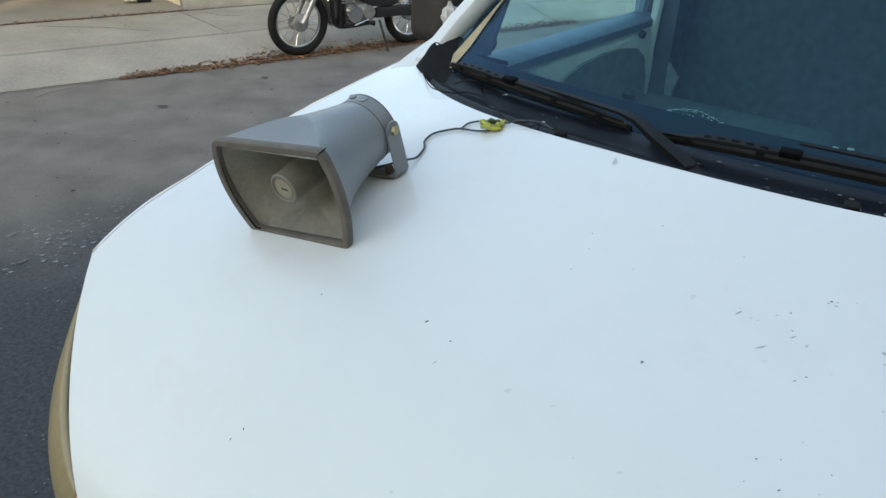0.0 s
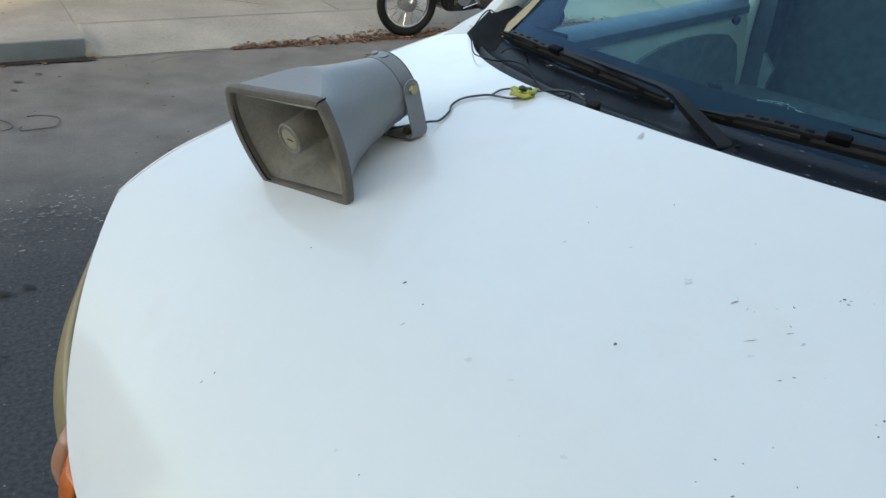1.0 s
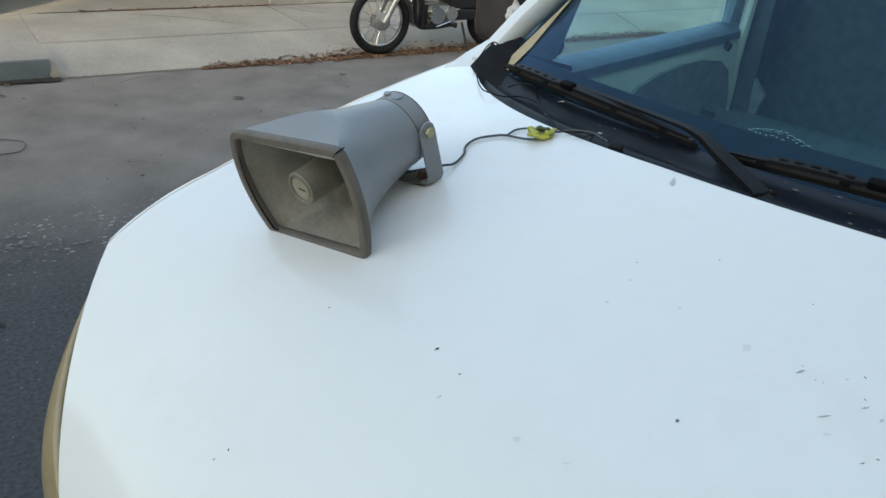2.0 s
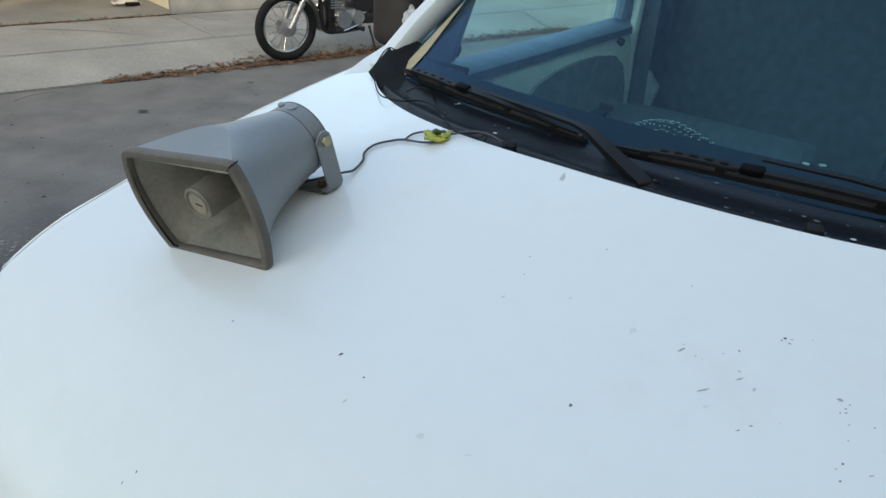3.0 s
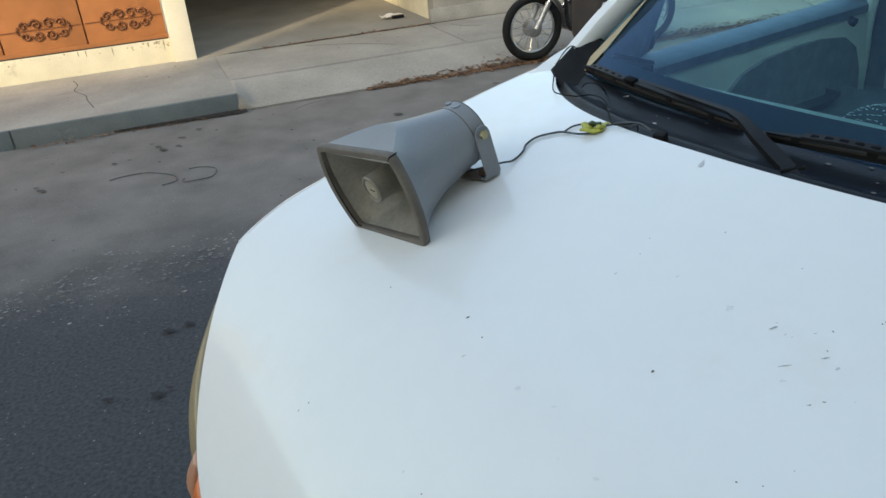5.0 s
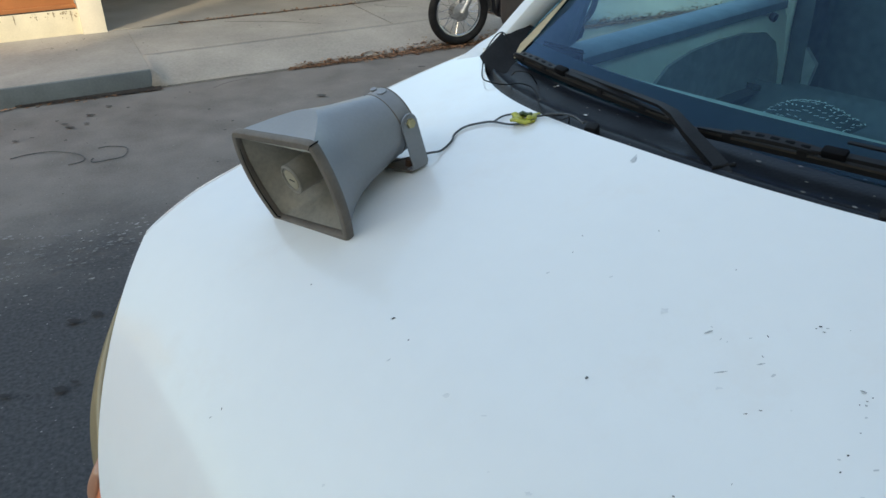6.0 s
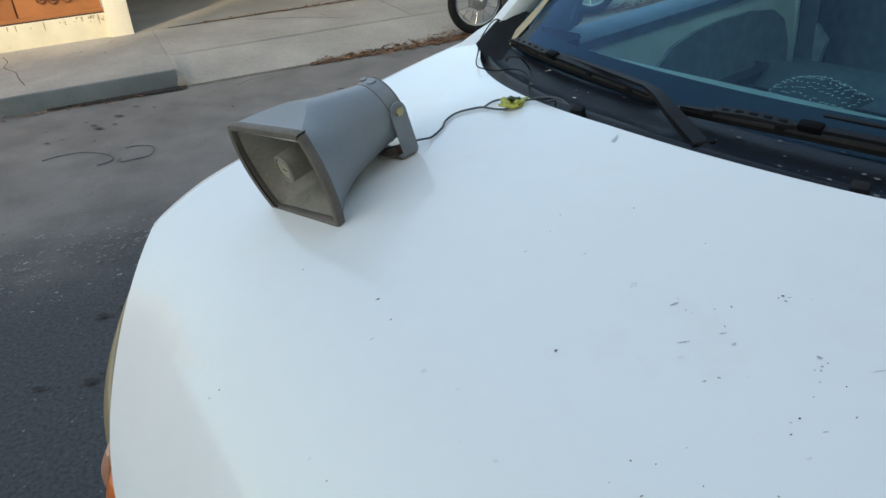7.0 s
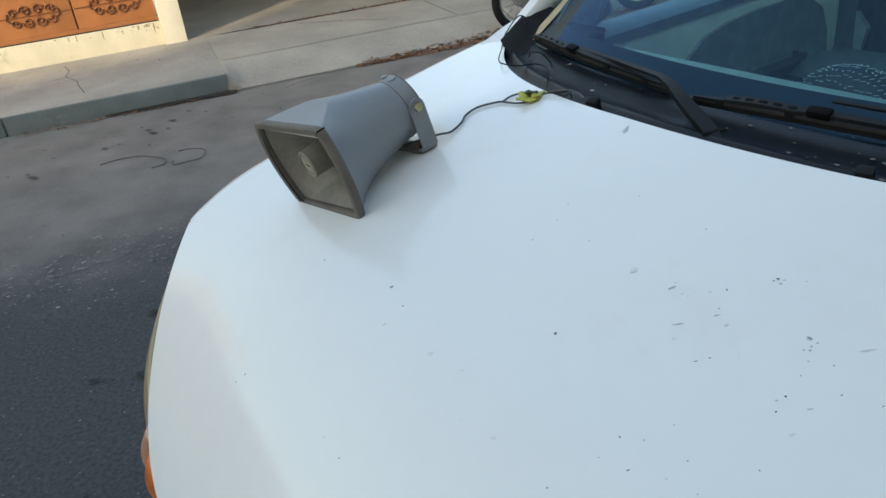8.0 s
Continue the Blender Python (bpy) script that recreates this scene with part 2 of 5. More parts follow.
def box(bm, x0, x1, y0, y1, z0, z1, bevel=0.0, m=None, seg=2):
    made = bmesh.ops.create_cube(bm, size=1)["verts"]
    for v in made:
        v.co = Vector(((x0 + x1) / 2 + v.co.x * (x1 - x0), (y0 + y1) / 2 + v.co.y * (y1 - y0), (z0 + z1) / 2 + v.co.z * (z1 - z0)))
    if bevel:
        edges = list({e for v in made for e in v.link_edges})
        made = list({v for f in bmesh.ops.bevel(bm, geom=edges, offset=bevel, segments=seg, affect="EDGES", profile=0.6)["faces"] for v in f.verts} | {v for v in made if v.is_valid})
    if m:
        bmesh.ops.transform(bm, matrix=m, verts=made)
    return bm


def boxed(*a, bevel=0.0, m=None, seg=2):
    return box(bmesh.new(), *a, bevel=bevel, m=m, seg=seg)


def loft(bm, rings, closed=True, cap0=False, cap1=False):
    rows = [[bm.verts.new(p) for p in ring] for ring in rings]
    n = len(rows[0])
    for a, b in zip(rows, rows[1:]):
        for i in range(n if closed else n - 1):
            j = (i + 1) % n
            bm.faces.new((a[i], a[j], b[j], b[i]))
    if cap0:
        bm.faces.new(rows[0])
    if cap1:
        bm.faces.new(rows[-1])
    return bm


def tube(bm, pts, r, n=10, closed=False, flat=1.0, up=None):
    pts = [Vector(p) for p in pts]
    rings, up = [], Vector(up or (0, 0, 1))
    for i, p in enumerate(pts):
        a = pts[(i - 1) % len(pts)] if closed or i else p
        b = pts[(i + 1) % len(pts)] if closed or i < len(pts) - 1 else p
        d = (b - a).normalized()
        side = d.cross(up)
        if side.length < 1e-3:
            side = d.cross(Vector((1, 0, 0)))
        side.normalize()
        top = side.cross(d)
        rr = r[i] if isinstance(r, (list, tuple)) else r
        rings.append([p + side * (rr * math.cos(2 * math.pi * k / n)) + top * (rr * flat * math.sin(2 * math.pi * k / n)) for k in range(n)])
    if closed:
        rings.append(rings[0])
    loft(bm, rings, True, not closed, not closed)
    if closed:
        bmesh.ops.remove_doubles(bm, verts=bm.verts, dist=1e-6)
    return bm


def spline(pts, steps=6):
    pts = [Vector(p) for p in pts]
    ext = [pts[0] * 2 - pts[1]] + pts + [pts[-1] * 2 - pts[-2]]
    out = []
    for i in range(1, len(ext) - 2):
        a, b, c, d = ext[i - 1:i + 3]
        for k in range(steps):
            t = k / steps
            out.append(0.5 * ((2 * b) + (c - a) * t + (2 * a - 5 * b + 4 * c - d) * t * t + (3 * b - a - 3 * c + d) * t ** 3))
    out.append(pts[-1])
    return out


def cyl(bm, a, b, r, r2=None, n=20):
    a, b = Vector(a), Vector(b)
    return tube(bm, [a, b], [r, r if r2 is None else r2], n)


def grid(bm, f, nu, nv):
    rows = [[bm.verts.new(f(i / nu, j / nv)) for j in range(nv + 1)] for i in range(nu + 1)]
    for i in range(nu):
        for j in range(nv):
            bm.faces.new((rows[i][j], rows[i + 1][j], rows[i + 1][j + 1], rows[i][j + 1]))
    return rows


def thicken(ob, t, offset=-1):
    md = ob.modifiers.new("thickness", "SOLIDIFY")
    md.thickness, md.offset = t, offset
    return ob


def disc(bm, c, r, n=24, axis="z"):
    pts = []
    for k in range(n):
        u, v = r * math.cos(2 * math.pi * k / n), r * math.sin(2 * math.pi * k / n)
        pts.append(Vector(c) + Vector({"x": (0, u, v), "y": (u, 0, v), "z": (u, v, 0)}[axis]))
    bm.faces.new([bm.verts.new(p) for p in pts])
    return bm


# ---- street: x runs along the kerb, y towards the far houses ----
ST = pose(-3.596, 5.099, 0, 0, 0, STREET)


def street(x, y, z=0.0):
    return ST @ pose(x, y, z)


bm = bmesh.new()
grid(bm, lambda u, v: Vector((-1500 + 3000 * u, -1500 + 3000 * v, -0.012)), 6, 6)
solo("ground", bm, ASPHALT, ST, "grey asphalt ground", "ground", "structure")

bm = bmesh.new()
grid(bm, lambda u, v: Vector((-30 + 60 * u, -7.4 + 7.4 * v, 0.006 * noise.noise(Vector((u * 40, v * 9, 0))))), 120, 24)
road = solo("road", bm, ROAD, ST, "grey weathered asphalt street with worn patches", "road", "structure")

rng = random.Random(4)
bm = bmesh.new()
for k in range(2600):
    x, y = rng.uniform(-2.3, 2.6), -2.72 + rng.gauss(0, 0.17)
    y -= 0.02 * x
    s = 0.002 + 0.010 * rng.random() ** 2
    a0 = rng.uniform(0, 6.3)
    n = rng.choice((4, 5, 6))
    z = 0.0105 + rng.uniform(0, 0.002)
    bm.faces.new([bm.verts.new((x + s * rng.uniform(0.6, 1.6) * math.cos(a0 + 6.28 * i / n), y + s * rng.uniform(0.4, 0.9) * math.sin(a0 + 6.28 * i / n), z)) for i in range(n)])
for k in range(2600):
    x, y = rng.uniform(-3.0, 1.2), rng.uniform(-5.4, -1.2)
    s = rng.uniform(0.0015, 0.005)
    z = 0.0115 if y < -2.6 else 0.0075
    bm.faces.new([bm.verts.new((x + s * math.cos(a) * rng.uniform(0.6, 1.4), y + s * math.sin(a) * rng.uniform(0.5, 1), z)) for a in (0, 1.3, 2.6, 3.9, 5.2)])
ob = part("aggregate", bm, WORN, road, "pale exposed aggregate in worn asphalt", smooth=False)
tagged(ob, kind="stuff")


def blot(parent, name, x, y, rx, ry, z, material, turn=0.0, seed=0, wob=0.35, n=12):
    r = random.Random(seed)
    b = bmesh.new()
    pts = []
    for k in range(n):
        a = 2 * math.pi * k / n
        q = 1 + r.uniform(-wob, wob)
        u, v = rx * q * math.cos(a), ry * q * math.sin(a)
        c, s = math.cos(turn), math.sin(turn)
        pts.append((x + c * u - s * v, y + s * u + c * v, z))
    b.faces.new([b.verts.new(p) for p in pts])
    return part(name, b, material, parent, smooth=False)


for k, (x, y, s) in enumerate([(-0.69, -3.37, 0.03), (-0.78, -3.39, 0.035), (-1.03, -3.8, 0.025), (-0.85, -3.85, 0.035), (-0.80, -3.83, 0.02), (-0.69, -0.64, 0.03), (-0.66, -0.73, 0.04), (-0.55, -0.70, 0.03), (-0.51, -0.51, 0.04), (-0.37, -0.36, 0.035), (-1.00, -0.86, 0.03), (-0.90, -0.84, 0.02), (-1.34, -0.84, 0.02), (-1.42, -0.60, 0.02), (-1.49, -1.08, 0.025), (-1.45, -1.16, 0.04), (1.1, -0.9, 0.05), (2.1, -0.55, 0.04)]):
    blot(road, "oil_spot", x, y, s * 0.85, s * 0.45, 0.0125, OIL if y < -3 else FADED_OIL, -0.55 + 0.12 * (k % 3 - 1), k, 0.25, 14)
# two bent bits of wire lying on the road
for pts, lab in (([(-1.03, -1.20), (-0.93, -1.17), (-0.78, -1.19), (-0.65, -1.31), (-0.61, -1.41), (-0.63, -1.47), (-0.71, -1.49)], "thin dark bent wire lying on asphalt"), ([(-0.52, -1.27), (-0.45, -1.27), (-0.36, -1.34), (-0.36, -1.44), (-0.40, -1.51), (-0.49, -1.52), (-0.56, -1.52), (-0.58, -1.48), (-0.56, -1.45)], "hooked dark wire scrap lying on asphalt")):
    solo("wire_scrap", tube(bmesh.new(), spline([(x, y, 0.010) for x, y in pts]), 0.0030, 6), WIRE, ST, lab, "wire")

# raised kerb, with its pieces
kerb = thing("kerb", ST, "blue-grey painted concrete kerb beside the asphalt", "kerb", kind="structure")
for a, b in ((-14, -11.2), (-11.19, -8.3), (-8.29, -5.1), (-5.09, -1.73), (-1.72, 0.0)):
    part("kerb_stone", boxed(a, b, 0, 0.040, -0.1, 0.148, bevel=0.012), KERB_PAINT, kerb)
pave = thing("pavement", ST, "pale grey worn concrete pavement with a driveway slope", "pavement", kind="structure")
for a, b in ((-14, -9), (-8.985, -5.2), (-5.185, -2.9), (-2.885, 0.0),):
    part("slab", boxed(a, b, 0.034, 1.72, -0.1, 0.1475, bevel=0.002), CONCRETE, pave)


def ramp_z(y):
    return 0.146 * min(1, max(0, (y + 0.02) / 0.5)) ** 0.8


def end_z(x, y):
    w = min(1, max(0, x / 0.14))
    return ramp_z(y) * w + (0.149 if y > 0.0 else 0.02) * (1 - w)


for a, b in ((0.0, 2.75), (2.762, 6.2), (6.212, 12)):
    bm = bmesh.new()
    rows = grid(bm, lambda u, v: Vector((a + (b - a) * u, -0.02 + 0.5615 * v, end_z(a + (b - a) * u, -0.02 + 0.52 * v))), 60, 10)
    ob = part("apron", bm, CONCRETE, pave, "sloped concrete driveway apron")
    thicken(ob, 0.1)
for a, b in ((0.003, 2.3), (2.312, 5.0), (5.012, 12)):
    bm = bmesh.new()
    loft(bm, [[(a, 0.545, -0.1), (a, 0.545, 0.147), (a, 1.66, 0.149), (a, 1.66, -0.1)], [(b, 0.545, -0.1), (b, 0.545, 0.147), (b, 1.66, 0.149), (b, 1.66, -0.1)]], True, True, True)
    part("slab", bm, CONCRETE, pave, smooth=False)
# scattered dark specks on road and pavement
rng = random.Random(61)
bm = bmesh.new()
for k in range(420):
    x = rng.uniform(-2.4, 3.2)
    y = rng.choice((rng.uniform(-2.4, -0.15), rng.uniform(-2.4, -0.15), rng.uniform(-4.6, -2.4), rng.uniform(0.6, 1.6)))
    s = 0.0025 + 0.011 * rng.random() ** 3
    z = 0.0118 if y < 0 else 0.1505
    bm.faces.new([bm.verts.new((x + s * math.cos(a) * rng.uniform(0.6, 1.4), y + s * math.sin(a) * rng.uniform(0.5, 1.2), z)) for a in (0, 0.9, 1.8, 2.7, 3.6, 4.5, 5.4)])
solo("road_specks", bm, OIL, ST, "small dark specks of tar and dirt on the street", "dirt", "stuff", smooth=False)
# open joints with dirt
for x0, x1, y, z, w in ((0.1, 1.2, -0.028, 0.010, 0.005), (0.15, 2.4, 1.68, 0.150, 0.010)):
    pts = [(x0 + (x1 - x0) * k / 40, y + 0.012 * noise.noise(Vector((k * 0.5, y, 0))), z) for k in range(41)]
    part("dirty_joint", tube(bmesh.new(), pts, w, 5, flat=0.35), DARK_JOINT, pave)
for pts in ([(0.42, -0.26), (0.55, -0.17), (0.72, -0.13)], [(-1.33, 1.5), (-1.28, 1.25), (-1.30, 1.05), (-1.20, 0.8), (-1.18, 0.62), (-1.12, 0.3)], [(0.9, 1.5), (1.4, 1.2), (1.7, 0.9)], [(2.5, 1.5), (2.6, 1.3), (2.75, 1.2)]):
    z = 0.008 if pts[0][1] < 0 else 0.149 if pts[0][0] < 0 else 0.150
    part("crack", tube(bmesh.new(), spline([(p[0], p[1], z + (0.001 if p[0] > 0 and z > 0.1 else 0)) for p in pts], 4), 0.0035, 4, flat=0.3), DARK_JOINT, pave)
for k, (x, y, s) in enumerate([(-1.35, 1.0, 0.12), (-1.15, 1.15, 0.1), (-0.75, 1.2, 0.12), (-1.3, 0.85, 0.06)]):
    blot(pave, "stain", x, y, s, s * s * 0.6, 0.1495, PAVE_STAIN, 0.4, k + 30, 0.22, 24)

# dirt and dry leaves in the gutter
rng = random.Random(7)


def leaves(name, x0, x1, ymid, spread, count, label, zf, taper=True):
    b = bmesh.new()
    for k in range(count):
        x = rng.uniform(x0, x1)
        y = ymid + rng.gauss(0, spread) * (min(1, 0.35 + (x - x0) / 1.2) if taper else 1)
        z = zf(y) + rng.uniform(0.004, 0.014)
        L = rng.uniform(0.008, 0.024)
        W = L * rng.uniform(0.25, 0.55)
        m = Matrix.Translation((x, y, z)) @ Euler((rng.uniform(-0.28, 0.28), rng.uniform(-0.28, 0.28), rng.uniform(0, 6.3))).to_matrix().to_4x4()
        c = rng.uniform(0.1, 0.5) * W
        vs = [b.verts.new(m @ Vector(p)) for p in ((-L, 0, 0), (-0.3 * L, W, c), (0.5 * L, 0.8 * W, c), (L, 0, 0), (0.5 * L, -0.8 * W, c), (-0.3 * L, -W, c))]
        mid = [b.verts.new(m @ Vector((-0.3 * L, 0, 0))), b.verts.new(m @ Vector((0.5 * L, 0, 0)))]
        b.faces.new((vs[0], vs[1], mid[0]))
        b.faces.new((vs[1], vs[2], mid[1], mid[0]))
        b.faces.new((vs[2], vs[3], mid[1]))
        b.faces.new((vs[3], vs[4], mid[1]))
        b.faces.new((vs[4], vs[5], mid[0], mid[1]))
        b.faces.new((vs[5], vs[0], mid[0]))
    return solo(name, b, LEAF, ST, label, "leaves", "stuff", smooth=False)


leaves("leaf_litter", 1.1, 6.5, -0.03, 0.045, 4200, "brown dry fallen leaves piled in the gutter", lambda y: ramp_z(y))
leaves("leaf_litter", 2.3, 4.8, 0.05, 0.05, 260, "scattered dry brown leaves round the motorcycle", lambda y: ramp_z(y), False)
leaves("leaf_litter", 0.5, 2.35, 1.66, 0.03, 300, "dry leaves along the driveway joint", lambda y: 0.15, False)
leaves("leaf_litter", -1.6, 0.05, -0.06, 0.03, 110, "bits of dry leaf below the kerb", lambda y: 0.0, False)
bm = bmesh.new()


def wet_dirt(u, v):
    x = -1.0 + 1.05 * u
    wide = 0.042 + 0.065 * u + 0.022 * noise.noise(Vector((x * 9, 0, 1))) + 0.014 * noise.noise(Vector((x * 33, 0, 4)))
    return Vector((x, 0.004 - max(0.004, wide) * v, 0.0155 - 0.003 * v + 0.004 * (1 - v) * noise.noise(Vector((x * 40, v * 3, 2)))))


grid(bm, wet_dirt, 90, 5)
solo("gutter_dirt", bm, mat("gutter_mud", (0.022, 0.017, 0.014), 0.9, vary=0.5, scale=30, bump=0.5, second=(0.06, 0.040, 0.028), second_at=0.56), ST, "dark wet dirt along the kerb foot", "dirt", "stuff")
bm = bmesh.new()
pts = [(1.1 + 5.4 * k / 40, 0.0 + 0.02 * noise.noise(Vector((k, 0, 3))), 0.006) for k in range(41)]
solo("gutter_dirt", tube(bm, pts, [0.015 + 0.06 * min(1, k / 8) for k in range(41)], 6, flat=0.1), mat("leaf_mould", (0.12, 0.07, 0.045), 0.95, vary=0.4, scale=25), ST, "brown leaf mould along the driveway foot", "dirt", "stuff")

# far side: plinth, post, gate, driveway, walls
wall = thing("wall_north", ST, "cream plastered low wall with mouldy top under a gate", "wall", kind="structure")
part("plinth", boxed(-12, -0.385, 1.70, 1.95, 0.0, 0.375, bevel=0.01), PLASTER, wall, "cream plaster plinth with dark mould streaks")
part("post", boxed(-0.385, -0.17, 1.655, 2.0, 0.0, 3.0, bevel=0.012), WHITE_WALL, wall, "white plastered gate post")
rng = random.Random(12)
for k in range(70):
    near = rng.random() < 0.65
    x = -0.40 - (0.42 * rng.random() if near else 1.8 * rng.random())
    z = 0.366 - (0.07 if near else 0.05) * rng.random() ** 1.6
    w = 0.002 + 0.010 * rng.random() ** 2
    h = w * rng.uniform(0.5, 1.8)
    b = bmesh.new()
    b.faces.new([b.verts.new((x + w * rng.uniform(0.5, 1.1) * math.cos(a), 1.6975, min(0.368, z + h * rng.uniform(0.5, 1.1) * math.sin(a)))) for a in (0, 0.8, 1.6, 2.4, 3.2, 4.0, 4.8, 5.6)])
    part("mould_spot", b, STAIN, wall, smooth=False)
for x, h in ((-0.45, 0.10), (-0.60, 0.05), (-0.93, 0.085), (-1.17, 0.06), (-1.24, 0.045)):
    b = bmesh.new()
    b.faces.new([b.verts.new((x + dx, 1.6972, 0.368 - dz)) for dx, dz in ((-0.006, 0), (0.006, 0), (0.004, h * 0.6), (0.002, h), (-0.003, h * 0.8))])
    part("mould_streak", b, STAIN, wall, smooth=False)
part("shadow_gap", boxed(-12, -0.40, 1.712, 1.724, 0.3755, 0.386), DARK_JOINT, wall)

gate = thing("gate", ST, "orange painted sheet metal gate with dark scrollwork", "gate")


def scroll(cx, cz, r, turns, flip, start):
    pts = []
    for k in range(26):
        q = k / 25
        a = start + flip * turns * 2 * math.pi * q
        rr = r * (1 - 0.82 * q)
        pts.append((cx + rr * math.cos(a), 1.722, cz + rr * math.sin(a)))
    return pts


for x1 in (-0.40, -1.135, -1.87, -2.605, -3.34):
    x0 = x1 - 0.72
    panel = part("panel", boxed(x0, x1, 1.735, 1.755, 0.42, 2.4, bevel=0.004), ORANGE, gate)
    for zc in (0.61, 1.25, 1.9):
        part("rib", boxed(x0 + 0.01, x1 - 0.01, 1.729, 1.736, zc - 0.006, zc + 0.006), DARK_ORANGE, panel)
        cx = (x0 + x1) / 2 + 0.02
        for sx in (-1, 1):
            for sz in (-1, 1):
                part("scrollwork", tube(bmesh.new(), scroll(cx + sx * 0.055, zc + sz * 0.052, 0.050, 1.35, sx * sz, math.pi / 2 * (1 - sx)), 0.0085, 6), DARK_ORANGE, panel)
                part("scrollwork", tube(bmesh.new(), scroll(cx + sx * 0.165, zc + sz * 0.045, 0.042, 1.2, -sx * sz, math.pi / 2 * (1 + sx)), 0.0085, 6), DARK_ORANGE, panel)
        for sx in (-1, 1):
            part("scrollwork", tube(bmesh.new(), spline([(cx + sx * 0.21, 1.722, zc - 0.035), (cx + sx * 0.23, 1.722, zc + 0.0), (cx + sx * 0.215, 1.722, zc + 0.045)], 5), 0.008, 6), DARK_ORANGE, panel)
part("backing", boxed(-4.05, -0.41, 1.757, 1.763, 0.42, 2.4), DARK_ORANGE, gate)
part("bottom_rail", boxed(-12, -0.39, 1.725, 1.765, 0.377, 0.42, bevel=0.005), ORANGE, gate)
part("top_rail", boxed(-12, -0.39, 1.725, 1.765, 2.4, 2.46, bevel=0.005), ORANGE, gate)
part("panel", boxed(-12, -4.08, 1.735, 1.755, 0.42, 2.4), ORANGE, gate)

solo("driveway_floor", boxed(-0.17, 12, 1.70, 6.5, -0.1, 0.153, bevel=0.004), CARPORT, ST, "grey concrete carport floor", "floor", "structure")
solo("wall_back", boxed(-12, 14, 6.5, 6.7, 0, 4.3), HOUSE_WALL, ST, "plain cream house wall behind the carport", "wall", "structure")
solo("wall_carport", boxed(-0.37, -0.17, 2.0, 6.5, 0, 3.2), WHITE_WALL, ST, "white side wall of the carport", "wall", "structure")
solo("ceiling", boxed(-0.37, 2.42, 2.0, 6.5, 2.6, 2.8), WHITE_WALL, ST, "plain white carport ceiling", "ceiling", "structure")
solo("wall_upper", boxed(-0.37, 0.9, 1.96, 2.25, 2.801, 4.85, bevel=0.02), HOUSE_WALL, ST, "plain cream parapet wall above the carport", "wall", "structure")
wall = thing("wall_east", ST, "stained grey plaster garden wall with a pale end", "wall", kind="structure")
part("wall_face", boxed(2.42, 12, 1.74, 1.94, 0, 2.3, bevel=0.012), GREY_WALL, wall)
part("wall_foot", boxed(2.36, 12, 1.70, 1.739, 0.0, 0.30, bevel=0.012), GREY_WALL, wall, "grey stained wall foot")
part("wall_side", boxed(2.42, 2.60, 1.941, 6.5, 0, 2.3), PLASTER, wall, "cream plaster wall end")
rubbish = thing("rubbish", street(2.1, 2.28, 0.16), "crumpled white and red wrapper on concrete", "litter")
rng = random.Random(3)
bm = bmesh.new()
grid(bm, lambda u, v: Vector((-0.14 + 0.28 * u, -0.06 + 0.12 * v, 0.02 + 0.05 * abs(noise.noise(Vector((u * 4, v * 3, 1)))))), 10, 6)
part("wrapper", bm, PAPER, rubbish, smooth=False)
part("wrapper_print", boxed(-0.02, 0.12, -0.075, -0.02, 0.0, 0.035, bevel=0.008), BLACK_PLASTIC, rubbish)

# houses on the near side, which shade the street
solo("house_south", boxed(-11.15, 22, -19, -9.6, 0, 8.2), HOUSE_WALL, ST, "tall plain cream house facing the street", "house", "structure")
solo("house_west", boxed(-15.2, -11.16, -19, -9.6, 0, 6.95), WHITE_WALL, ST, "lower white house facing the street", "house", "structure")
solo("house_end", boxed(-30, -15.21, -11.0, -9.6, 0, 10.5), HOUSE_WALL, ST, "tall plain cream house at the street's end", "house", "structure")
solo("pavement_near", boxed(-30, 30, -9.6, -7.4, -0.1, 0.14, bevel=0.01), CONCRETE, ST, "grey concrete pavement on the near side", "pavement", "structure")

# ---- the van: x to its left side, y towards its rear, origin under the middle of the bonnet's rear edge ----
VAN = pose(0.38, 1.07, 0, 0, 0, -35.84)
van = thing("van", VAN, "white van with yellowed headlamps and a scratched bonnet", "van")
HALF = 0.839
EDGE = 0.844


def hood_z(x, y):
    z = 1.3007 + 0.2397 * y - 0.1049 * y * y - 0.0865 * x * x + 0.0184 * x - 0.085 * y * x * x
    z -= 1.2028 * max(0, -0.4878 - y) ** 2
    return z + 0.22 * max(0, abs(x) - 0.6) ** 2


def front_y(x):
    if x > -0.33:
        return -0.906 + 0.30 * max(0, x - 0.1) ** 2
    return -0.8573 + 0.3037 * (abs(x) / 0.745) ** 2.85 + 0.2391 * x


def rear_y(x):
    q = abs(x) / 0.75
    return -0.0387 + 0.1435 * q ** 2 + 0.1026 * q ** 5 + 0.0311 * x - 0.03 * max(0, min(0.4, x + 0.15))


def hood_at(u, v):
    x = -HALF + 2 * HALF * u
    y = front_y(x) + (rear_y(x) - front_y(x)) * v
    return Vector((x, y, hood_z(x, y)))


bm = bmesh.new()
rows = grid(bm, hood_at, 72, 56)
# turned-down lip along the front and the rear
for col, dy, dz in ((0, 0.012, -0.03), (-1, -0.006, -0.022)):
    low = [bm.verts.new(r[col].co + Vector((0, dy, dz))) for r in rows]
    for i in range(len(rows) - 1):
        bm.faces.new((rows[i][col], rows[i + 1][col], low[i + 1], low[i]))
hood = part("bonnet", bm, WHITE_PAINT, van, "white bonnet with small chips and grey smudges")


def on_hood(x, y, lift=0.0012):
    return Vector((x, y, hood_z(x, y) + lift))


